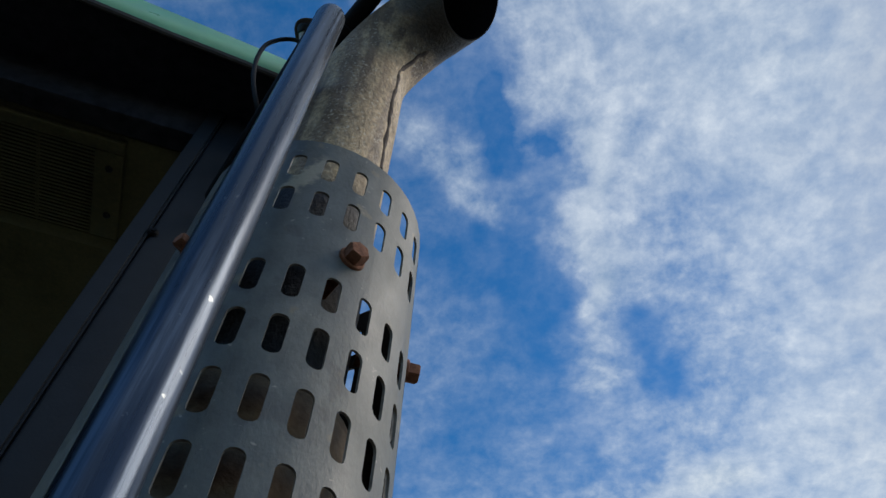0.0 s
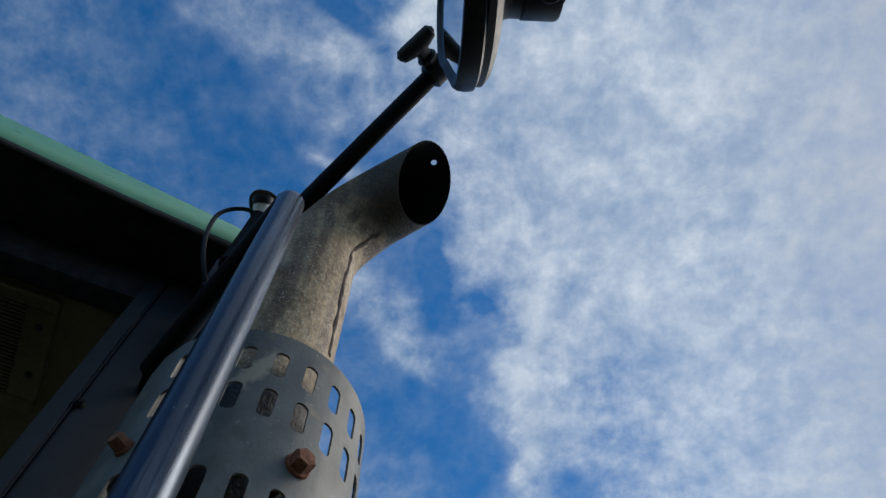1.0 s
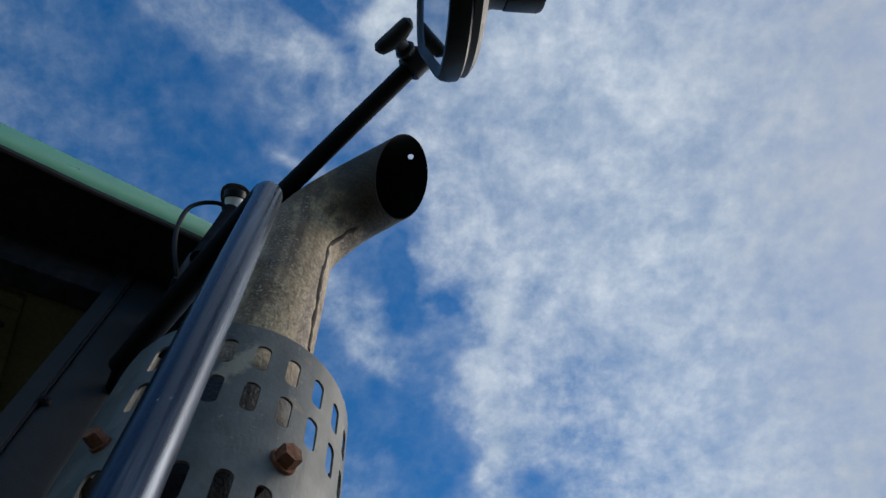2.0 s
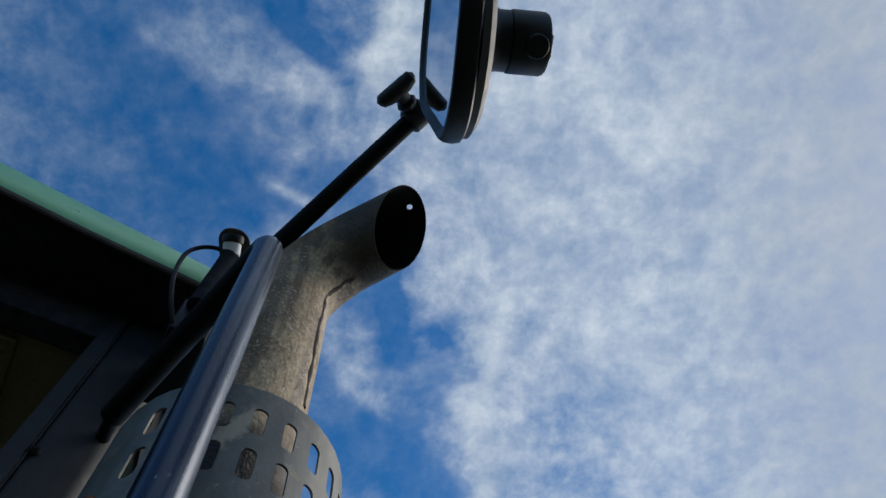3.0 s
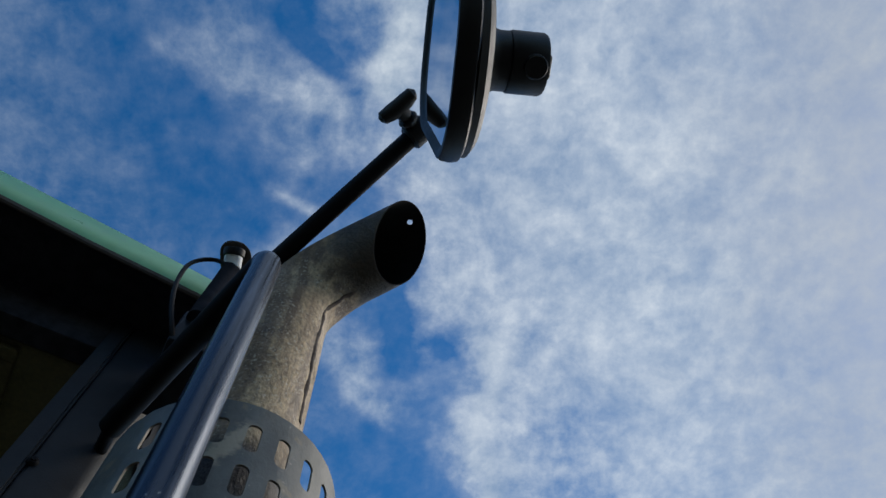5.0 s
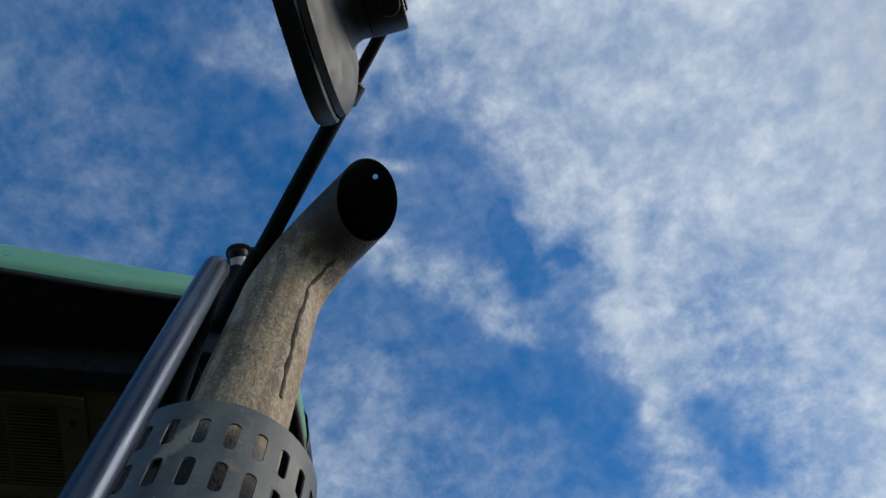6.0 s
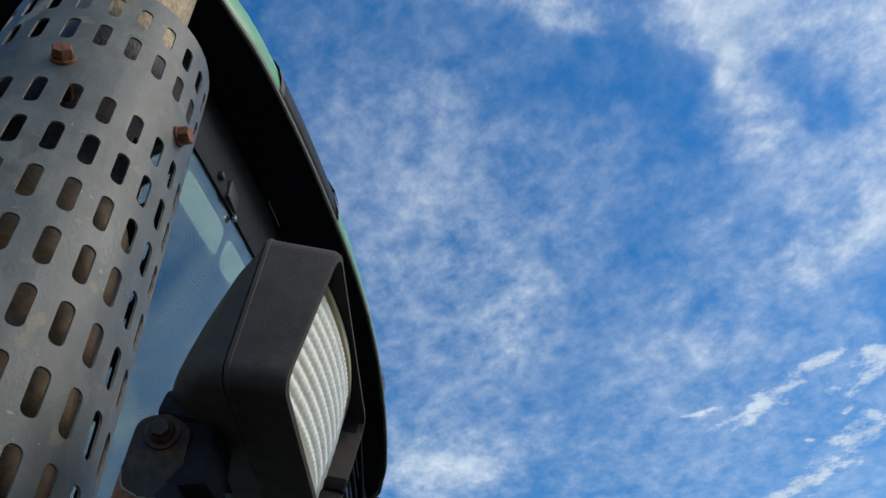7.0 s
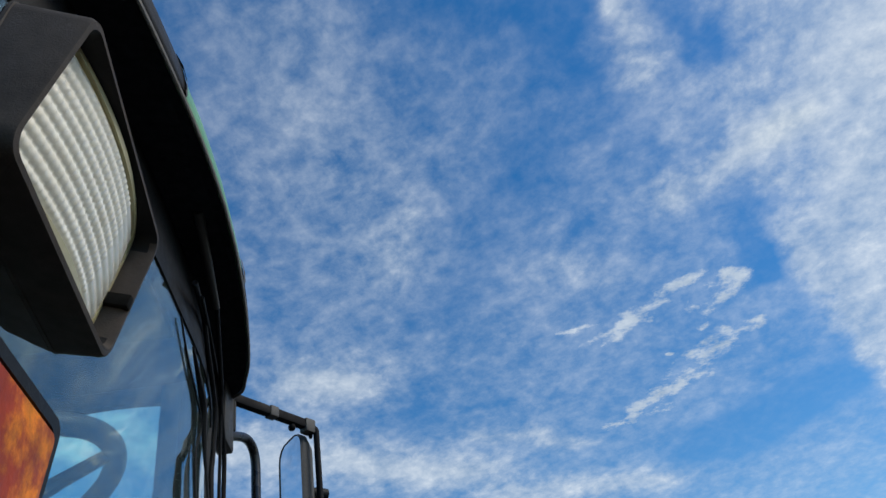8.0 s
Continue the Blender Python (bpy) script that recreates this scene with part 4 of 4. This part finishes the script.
    cyl(bm, q + f * 0.017 + v * 0.012, q + f * 0.0218 + v * 0.012, 0.010, 0.0092, 20, 0.001)
    part("bolt_cap", bm, GREY_PLASTIC, mount, "round bolt cap")
    part("drop_tube", new_tube(rounded_path([tip - d * 0.01, tip + d * 0.010, q + v * 0.10, q + v * 0.02], 0.02), 0.0085, 18), BLACK_TUBE, mr, "black tube to the mirror's clamp")
    # clamp and star knob on the arm
    bm = bmesh.new()
    tube(bm, [clamp - d * 0.016, clamp - d * 0.013, clamp + d * 0.013, clamp + d * 0.016], [0.015, 0.018, 0.018, 0.015], 20)
    cl = part("arm_clamp", bm, MIRROR_BLACK, mr, "black clamp collar")
    k = Vector((-0.72, -0.41, -0.45)).normalized()
    bm = bmesh.new()
    tube(bm, [clamp + k * 0.004, clamp + k * 0.040], 0.0085, 16)
    tube(bm, [clamp + k * 0.022, clamp + k * 0.024, clamp + k * 0.028, clamp + k * 0.030], [0.0125, 0.014, 0.014, 0.0115], 8)
    w2 = Vector((0.45, -0.88, 0.15))
    w2 = (w2 - k * w2.dot(k)).normalized()
    tube(bm, [clamp + k * 0.030, clamp + k * 0.034, clamp + k * 0.05], [0.0085, 0.0098, 0.0115], 16)
    tube(bm, [clamp + k * 0.052 - w2 * 0.029, clamp + k * 0.053 - w2 * 0.025, clamp + k * 0.051 - w2 * 0.012, clamp + k * 0.050, clamp + k * 0.051 + w2 * 0.012, clamp + k * 0.053 + w2 * 0.025, clamp + k * 0.052 + w2 * 0.029],
         [0.004, 0.0090, 0.0112, 0.0118, 0.0112, 0.0090, 0.004], 14)
    part("knob", bm, MIRROR_BLACK, cl, "black tightening knob")
    # pivot on the cab: post, white sleeve, collar, flat clip
    mid_post = Vector((-0.0962, 0.0535, 2.7385))
    bm = bmesh.new()
    tube(bm, [(-0.100, 0.066, 2.57), (-0.098, 0.068, 2.690), (-0.096, 0.060, 2.726), mid_post], 0.0125, 20)
    part("pivot_post", bm, SOFFIT, mr, "black pivot post")
    bm = bmesh.new()
    box(bm, (-0.118, 0.072, 2.515), (-0.070, 0.187, 2.600), 0.006)
    part("pivot_bracket", bm, PILLAR, mr, "slate grey bracket on the pillar")
    pin = Vector((-0.25, -0.74, 0.62)).normalized()
    mid = Vector((-0.0975, 0.049, 2.742))
    bm = bmesh.new()
    cyl(bm, mid - pin * 0.010, mid + pin * 0.010, 0.0132, 0.0132, 28, 0.001)
    part("sleeve", bm, WHITE, mr, "white plastic sleeve")
    bm = bmesh.new()
    tube(bm, [mid + pin * k for k in (0.007, 0.008, 0.016, 0.019)], [0.0135, 0.0152, 0.0160, 0.0150], 28)
    part("collar", bm, BLACK, mr, "black collar over the sleeve")
    bm = bmesh.new()
    face = Vector((-0.056, 0.397, 0.916))
    axv = (pin - face * pin.dot(face)).normalized()
    axu = axv.cross(face)
    lc = mid + face * 0.017 + axv * 0.003 - axu * 0.004
    plate = rounded_rect(0.046, 0.056, 0.020, 7)
    loft(bm, [[lc + axu * (x + 0.18 * y) * k + axv * y * k + face * t for x, y in plate] for k, t in ((0.60, -0.0015), (0.66, -0.004), (0.88, -0.005), (0.97, -0.0042), (1, -0.002), (1, 0.002), (0.95, 0.0045), (0.82, 0.006))], True, True, True)
    part("clip", bm, LAMP_PLASTIC, mr, "dark flat oval retaining clip")
    settle(mr)


build_mirror()


def build_cable():
    pts = smooth_line([(-0.095, 0.10, 2.50), (-0.118, 0.07, 2.53), (-0.135, 0.062, 2.575), (-0.146, 0.06, 2.63), (-0.149, 0.06, 2.69), (-0.140, 0.06, 2.725), (-0.122, 0.055, 2.735), (-0.106, 0.052, 2.728), (-0.099, 0.058, 2.715)], 6)
    tagged(part("cable", new_tube(pts, 0.0032, 10), CABLE), "thin black cable looped to the mirror pivot", "cable")


build_cable()


# ---- work light ----
def build_light():
    wl = thing("work_light", (0.14, -0.02, 1.66), "weathered black work light, fluted clear lens, rusty strap", "work light")
    c = Vector((0.2241, 0.0258, 1.796))
    yaw, pitch = radians(5.2), radians(-15)
    n = Vector((math.cos(yaw) * math.cos(pitch), math.sin(yaw) * math.cos(pitch), math.sin(pitch)))
    e = Vector((-math.sin(yaw), math.cos(yaw), 0))
    v = n.cross(e)
    def pt(a, b, d):
        return c + e * a + v * b - n * d
    W, Hh = 0.183, 0.098
    # hood: open front with wall thickness
    bm = bmesh.new()
    def ring(w, h, d, r, tilt=0.0):
        return [pt(x, y, d + tilt * y / (Hh / 2)) for x, y in rounded_rect(w, h, r, 4)]
    seam = 0.006      # the joint slants: deeper at the top
    loft(bm, [ring(W - 0.016, Hh - 0.016, 0.030, 0.008), ring(W - 0.012, Hh - 0.012, 0.004, 0.009), ring(W - 0.008, Hh - 0.008, 0.0, 0.010), ring(W - 0.002, Hh - 0.002, 0.0005, 0.011),
              ring(W, Hh, 0.003, 0.011), ring(W + 0.002, Hh + 0.002, 0.034, 0.011, seam), ring(W + 0.0035, Hh + 0.0035, 0.0345, 0.012, seam), ring(W + 0.0035, Hh + 0.0035, 0.0365, 0.012, seam), ring(W + 0.001, Hh + 0.001, 0.0370, 0.010, seam), ring(W - 0.004, Hh - 0.004, 0.0375, 0.010, seam)], True)
    for i, f in enumerate(bm.faces):      # lining in shade is coloured black, the lit far end keeps the hood's colour
        f.material_index = 1 if i < 40 and (f.calc_center_median() - c).dot(e) < W * 0.46 else 0
    part("hood", bm, [LAMP_PLASTIC, BLACK], wl, "weathered black plastic hood")
    bm = bmesh.new()
    rings = [ring(W - 0.008, Hh - 0.008, 0.035, 0.010, seam), ring(W + 0.001, Hh + 0.001, 0.038, 0.010, seam), ring(W - 0.001, Hh - 0.001, 0.042, 0.012, 0.002)]
    for d, w, top in ((0.0460, 0.174, 0.0470), (0.0500, 0.1675, 0.0435), (0.0555, 0.158, 0.036), (0.0605, 0.146, 0.024), (0.0662, 0.1325, 0.009), (0.0712, 0.1165, -0.006), (0.0745, 0.102, -0.0165)):
        lo = -Hh / 2 + 0.0010 + max(0.0, d - 0.0555) * 0.5
        rings.append([pt(x, y + (top + lo) / 2, d) for x, y in rounded_rect(w, top - lo, min(0.012, (top - lo) * 0.4), 4)])
    loft(bm, rings, True, False, True)
    part("back_shell", bm, LAMP_PLASTIC, wl, "tapered black back shell")
    lamp_axes = Matrix.Translation(c) @ Matrix(((e.x, v.x, n.x), (e.y, v.y, n.y), (e.z, v.z, n.z))).to_4x4()
    bm = bmesh.new()
    box(bm, (-0.046, -Hh / 2 + 0.0005, -0.080), (0.039, -0.032, -0.050), 0.004, lamp_axes)
    part("foot", bm, SOFFIT, wl, "black mounting foot under the shell")
    def bowed(x):
        return 0.015 * (1 - (2 * x / W) ** 2)

    # lens: horizontal flutes bowed outwards, with bosses
    bm = bmesh.new()
    lw, lh, nx, ny = W - 0.021, Hh - 0.022, 192, 72
    grid = []
    for i in range(ny + 1):
        y = -lh / 2 + lh * i / ny
        row = []
        for j in range(nx + 1):
            x = -lw / 2 + lw * j / nx
            bow = bowed(x) + 0.002 * (1 - (2 * y / lh) ** 2)
            flute = 0.0016 * abs(math.sin(math.pi * 9 * i / ny))
            boss = 0.0006 * max(0, math.sin(2 * math.pi * 32 * j / nx)) * (1 if j / nx < 0.74 else 0)
            k = min(1, (1 - abs(2 * x / lw)) * 9, (1 - abs(2 * y / lh)) * 9)
            flute, boss = flute * k, boss * k
            row.append(pt(x, y, 0.020 - bow - flute - boss))
        grid.append(row)
    loft(bm, grid, False)
    for r in grid:
        for k in range(len(r)):
            r[k] = r[k] - n * 0.004
    loft(bm, grid, False)
    bmesh.ops.recalc_face_normals(bm, faces=bm.faces)
    lens = part("lens", bm, LENS, wl, "clear fluted lens", 60)
    lens.visible_shadow = False
    bm = bmesh.new()
    loft(bm, [ring(W - 0.018, Hh - 0.018, 0.0285, 0.010), ring(W - 0.022, Hh - 0.022, 0.031, 0.014), ring(W - 0.04, Hh - 0.034, 0.037, 0.022), ring(W - 0.08, Hh - 0.056, 0.0415, 0.016), ring(0.03, 0.02, 0.0435, 0.008)], True, False, True)
    part("reflector", bm, REFLECTOR, wl, "silvered reflector bowl", 60)
    bm = bmesh.new()
    def bent_ring(w, h, d, r):
        loop = rounded_rect(w, h, r, 4)
        dense = []
        for (xa, ya), (xb, yb) in zip(loop, loop[1:] + loop[:1]):
            n_cut = max(1, round(math.hypot(xb - xa, yb - ya) / 0.012))
            dense += [(xa + (xb - xa) * i / n_cut, ya + (yb - ya) * i / n_cut) for i in range(n_cut)]
        return [pt(x, y, d - bowed(x)) for x, y in dense]

    cuts = [bent_ring(W - 0.014, Hh - 0.014, d, 0.008) for d in (0.030, 0.0195)] + [bent_ring(W - 0.014, Hh - 0.014, 0.0175, 0.008)]
    rim_in = [[p + (c - p).normalized() * 0.0045 for p in ring_pts] for ring_pts in (cuts[2], cuts[0])]
    loft(bm, cuts + rim_in, True)
    part("lens_rim", bm, CREAM, wl, "yellowed lens rim")
    # the shaded gap of a notch, put in as a black plate
    bm = bmesh.new()
    box(bm, (W / 2 - 0.0105, -0.012, -0.022), (W / 2 - 0.0035, -0.003, 0.0005), 0.001, lamp_axes)
    part("notch_plate", bm, SOOT, wl, "black plate for the dark notch in the hood")
    # strap with its bolt
    bm = bmesh.new()
    s0 = Vector((0.1465, -0.027, 1.7562))
    ax = Vector((0.25, -0.93, -0.25)).normalized()
    dn = Vector((-0.14, 0.0, -1.0))
    dn = (dn - ax * dn.dot(ax)).normalized()
    sx = ax.cross(dn)
    prof = [(0.0138 * math.cos(t), -0.0092 * math.sin(t)) for t in (math.pi * k / 12 for k in range(13))]
    prof = prof + [(-0.0150, 0.10), (0.0185, 0.10)]
    loft(bm, [[s0 + sx * a + dn * b + ax * t for a, b in prof] for t in (-0.002, 0.0025)], True, True, True)
    bmesh.ops.recalc_face_normals(bm, faces=bm.faces)
    st = part("strap", bm, STRAP, wl, "rust-stained steel strap")
    bm = bmesh.new()
    wear = random.Random(7)
    edge = [(0.0142 * math.cos(t) * (1.02 - 0.02 * math.sin(t)) + 0.0006, 0.0215 + 0.0125 * math.sin(t) ** 0.8 + wear.uniform(-0.0007, 0.0007)) for t in (math.pi * k / 16 for k in range(17))]
    low = edge + [(-0.0153, 0.1002), (0.0188, 0.1002)]
    loft(bm, [[s0 + sx * a + dn * b + ax * t for a, b in low] for t in (-0.0024, 0.0030)], True, True, True)
    bmesh.ops.recalc_face_normals(bm, faces=bm.faces)
    part("rust_scale", bm, RUST, st, "orange rust scale")
    bm = bmesh.new()
    tube(bm, [s0 + sx * a + dn * (b - 0.0003) + ax * 0.0027 for a, b in edge], [wear.uniform(0.0003, 0.0008) for _ in edge], 6)
    part("paint_edge", bm, WORN, st, "pale flaking paint edge")
    bm = bmesh.new()
    cyl(bm, s0 + ax * 0.002, s0 + ax * 0.0045, 0.0092, 0.0092, 20, 0.0004)
    cyl(bm, s0 + ax * 0.004, s0 + ax * 0.0085, 0.0068, 0.0060, 20, 0.0008)
    hexagon(bm, s0 + ax * 0.008, ax, 0.0088, 0.004)
    part("strap_bolt", bm, STRAP, st, "dull hexagon bolt")
    bm = bmesh.new()
    box(bm, (0.138, -0.022, 1.728), (0.172, 0.010, 1.775), 0.004)
    box(bm, (0.136, -0.0215, 1.60), (0.158, 0.012, 1.745), 0.004)
    part("yoke", bm, SOFFIT, wl, "black steel yoke")
    settle(wl)


build_light()


def build_indicator():
    il = thing("indicator_light", (0.18, -0.01, 1.55), "amber indicator light in a black housing below the work light", "indicator light")
    c = Vector((0.2103, -0.0085, 1.627))
    yaw, pitch = radians(3), radians(-6)
    n = Vector((math.cos(yaw) * math.cos(pitch), math.sin(yaw) * math.cos(pitch), math.sin(pitch)))
    e = Vector((-math.sin(yaw), math.cos(yaw), 0))
    v = n.cross(e)
    def ring(w, h, d, r):
        return [c + e * x + v * y - n * d for x, y in rounded_rect(w, h, r, 5)]
    W, Hh = 0.112, 0.098
    bm = bmesh.new()
    loft(bm, [ring(W - 0.017, Hh - 0.017, 0.004, 0.006), ring(W - 0.014, Hh - 0.014, -0.001, 0.006), ring(W - 0.002, Hh - 0.002, -0.001, 0.008), ring(W, Hh, 0.002, 0.009), ring(W, Hh, 0.02, 0.009), ring(W - 0.01, Hh - 0.01, 0.045, 0.012), ring(W - 0.03, Hh - 0.03, 0.055, 0.012)], True, False, True)
    part("housing", bm, BLACK, il, "black plastic housing")
    bm = bmesh.new()
    lw, lh = W - 0.018, Hh - 0.018
    loft(bm, [ring(lw, lh, 0.004, 0.005), ring(lw, lh, -0.001, 0.005), ring(lw - 0.006, lh - 0.006, -0.004, 0.004), ring(lw - 0.04, lh - 0.04, -0.005, 0.004)], True, False, True)
    part("lens", bm, AMBER, il, "amber plastic lens")
    bm = bmesh.new()
    box(bm, (0.125, -0.045, 1.60), (0.165, 0.03, 1.67), 0.006)
    box(bm, (-0.05, 0.05, 1.20), (0.15, 0.10, 1.25), 0.006)
    box(bm, (0.125, -0.02, 1.20), (0.150, 0.10, 1.66), 0.005)
    part("bracket", bm, BLACK_TUBE, il, "black bracket to the cab front")
    settle(il)


build_indicator()


# ---- wipers and hoses on the far side of the windscreen ----
def on_glass(y, z, off=0.012):
    return Vector((glass_x(y, z) + off, y, z))


def build_wiper():
    wp = thing("windscreen_wiper", (0.0, 1.15, 2.5), "black windscreen wiper hanging from the roof with its hoses", "wiper")
    bm = bmesh.new()
    tube(bm, [(0.010, 1.03, 2.712), (0.004, 1.17, 2.672), (-0.002, 1.31, 2.634)], [0.013, 0.012, 0.008], 12)
    part("arm", bm, MIRROR_SHELL, wp, "dark grey wiper arm")
    lower = [(-0.002, 1.31, 2.634), (-0.030, 1.52, 2.53), (-0.039, 1.560, 2.497), (-0.048, 1.661, 2.406), (-0.046, 1.657, 2.276), (-0.036, 1.602, 2.144), on_glass(1.55, 1.75)]
    part("arm_tube", new_tube(smooth_line(lower, 6), 0.0062, 10), BLACK_TUBE, wp, "black lower arm")
    blade = [(-0.035, 1.234, 2.475), (-0.039, 1.315, 2.439), (-0.042, 1.383, 2.400), (-0.043, 1.420, 2.300), (-0.037, 1.445, 2.196), (-0.026, 1.424, 2.063), on_glass(1.40, 1.70)]
    line = smooth_line(blade, 5)
    part("blade", new_tube(line, [0.003 + 0.0065 * math.exp(-((i - 9) / 6) ** 2) for i in range(len(line))], 8), BLACK, wp, "black rubber blade")
    for r, line in ((0.0066, ((-0.005, 1.10, 2.562), (-0.030, 1.293, 2.602), (-0.034, 1.370, 2.550), (-0.042, 1.506, 2.462), (-0.046, 1.521, 2.345), (-0.042, 1.498, 2.216), on_glass(1.44, 1.75))),
                    (0.0024, ((-0.038, 1.125, 2.488), (-0.038, 1.137, 2.480), (-0.042, 1.224, 2.433), (-0.044, 1.377, 2.360), (-0.043, 1.337, 2.264), (-0.036, 1.326, 2.152), on_glass(1.28, 1.75))),
                    (0.0045, ((-0.005, 1.17, 2.57), (-0.034, 1.397, 2.601), (-0.037, 1.516, 2.533), (-0.044, 1.590, 2.455), (-0.046, 1.603, 2.256), (-0.037, 1.581, 2.138), on_glass(1.55, 1.75)))):
        part("hose", new_tube(smooth_line(line, 6), r, 8), CABLE, wp, "thin black hose")
    settle(wp)


build_wiper()


# ---- far side: mirror, rail ----
def build_far_mirror():
    fm = thing("wing_mirror", (-0.1, 1.86, 2.55), "black wing mirror hanging from a square arm on the far pillar", "mirror", "wing mirrors")
    bm = bmesh.new()
    box(bm, (-0.125, 1.80, 2.52), (-0.075, 1.93, 2.72), 0.008)
    box(bm, (-0.115, 1.925, 2.60), (-0.071, 1.945, 2.725), 0.005)
    part("pillar_bracket", bm, MIRROR_SHELL, fm, "dark grey bracket on the pillar")
    bm = bmesh.new()
    hexagon(bm, (-0.083, 1.935, 2.722), (0, 0, 1), 0.017, 0.020)
    part("pivot_bolt", bm, STEEL, fm, "bright steel pivot bolt")
    a, b = Vector((-0.070, 1.95, 2.715)), Vector((0.141, 2.203, 2.710))
    d = (b - a).normalized()
    s = Vector((0, 0, 1)).cross(d).normalized()
    up = d.cross(s)
    m = Matrix((( d.x, s.x, up.x, a.x), (d.y, s.y, up.y, a.y), (d.z, s.z, up.z, a.z), (0, 0, 0, 1)))
    L = (b - a).length
    part("arm", new_box((-0.06, -0.014, -0.016), (L, 0.014, 0.016), 0.004, m), BLACK_TUBE, fm, "black square arm")
    part("arm_collar", new_box((0.13, -0.017, -0.019), (0.165, 0.017, 0.019), 0.003, m), GREY_PLASTIC, fm, "worn pale collar")
    part("arm_end", new_box((L - 0.04, -0.018, -0.03), (L + 0.005, 0.018, 0.020), 0.004, m), GREY_PLASTIC, fm, "grey end clamp")
    for at, rad, low in ((a + d * (L * 0.72), 0.011, 0.030), (b - d * 0.005, 0.0065, 0.036)):
        line = [at - up * k for k in (0.012, low * 0.6, low * 0.75, low, low + 0.006, low + 0.011)]
        part("pivot_pin", new_tube(line, [rad * k for k in (0.7, 0.7, 1.1, 1.2, 1.0, 0.5)], 14), BLACK_TUBE, fm, "black pivot pin")
    part("mirror_tube", new_tube(rounded_path([b + Vector((-0.01, 0, 0.0)), b + Vector((0.016, 0.0, -0.01)), b + Vector((0.02, 0.0, -0.5))], 0.03), 0.011, 14), BLACK_TUBE, fm, "black drop tube")
    c = Vector((0.062, 2.27, 2.51))
    f = Vector((0.85, 0.53, 0)).normalized()
    u = Vector((-0.53, 0.85, 0)).normalized()
    def ring(w, h, k, r):
        return [c + u * x + Vector((0, 0, y)) + f * k for x, y in rounded_rect(w, h, r, 7)]
    bm = bmesh.new()
    loft(bm, [ring(0.17, 0.37, -0.006, 0.05), ring(0.18, 0.38, -0.010, 0.055), ring(0.185, 0.385, 0.0, 0.056), ring(0.18, 0.38, 0.02, 0.055), ring(0.14, 0.33, 0.045, 0.05)], True, False, True)
    part("housing", bm, GREY_PLASTIC, fm, "dark grey housing")
    bm = bmesh.new()
    loft(bm, [ring(0.172, 0.372, k, 0.05) for k in (-0.0065, -0.003)], True, True, True)
    part("mirror_glass", bm, MIRROR, fm, "mirror glass", 20)
    bm = bmesh.new()
    cyl(bm, c + f * 0.03, c + f * 0.13, 0.022, 0.02, 18, 0.003)
    part("ball_mount", bm, BLACK, fm, "black ball mount")
    settle(fm)
    hr = thing("grab_rail", (-0.03, 2.12, 1.0), "black grab rail bent down from the far pillar", "grab rail")
    pts = rounded_path([(-0.105, 1.90, 2.575), (-0.040, 2.12, 2.655), (-0.030, 2.13, 1.0)], 0.09, 12)
    part("bent_tube", new_tube(pts, 0.0155, 20), GLOSS_BLACK, hr, "black tube")
    part("foot", new_box((-0.06, 1.75, 0.96), (0.0, 2.15, 1.01), 0.006), BLACK_TUBE, hr, "black foot bracket")
    settle(hr)


build_far_mirror()


# ---- cab interior ----
def build_wheel():
    sw = thing("steering_wheel", (-0.25, 1.0, 1.0), "black steering wheel on its column inside the cab", "steering wheel")
    c = Vector((-0.311, 1.04, 2.08))
    ax = Vector((-0.423, 0.0, 0.906)).normalized()
    a = Vector((0, 1, 0))
    b = ax.cross(a)
    bm = bmesh.new()
    pts = [c + (a * math.cos(t) + b * math.sin(t)) * 0.20 for t in (2 * math.pi * k / 48 for k in range(49))]
    tube(bm, pts, 0.0205, 14, False)
    part("rim", bm, BLACK, sw, "black rim")
    for t in (-80, 40, 160):
        bm = bmesh.new()
        t = radians(t)
        tube(bm, [c - ax * 0.03, c + (a * math.cos(t) + b * math.sin(t)) * 0.1 - ax * 0.015, c + (a * math.cos(t) + b * math.sin(t)) * 0.212], [0.02, 0.014, 0.012], 10)
        part("spoke", bm, BLACK, sw, "black spoke")
    bm = bmesh.new()
    tube(bm, [c - ax * 0.01, c - ax * 0.05, c - ax * 0.9], [0.05, 0.045, 0.04], 18)
    part("column", bm, CAB_DARK, sw, "dark steering column")
    settle(sw)


build_wheel()
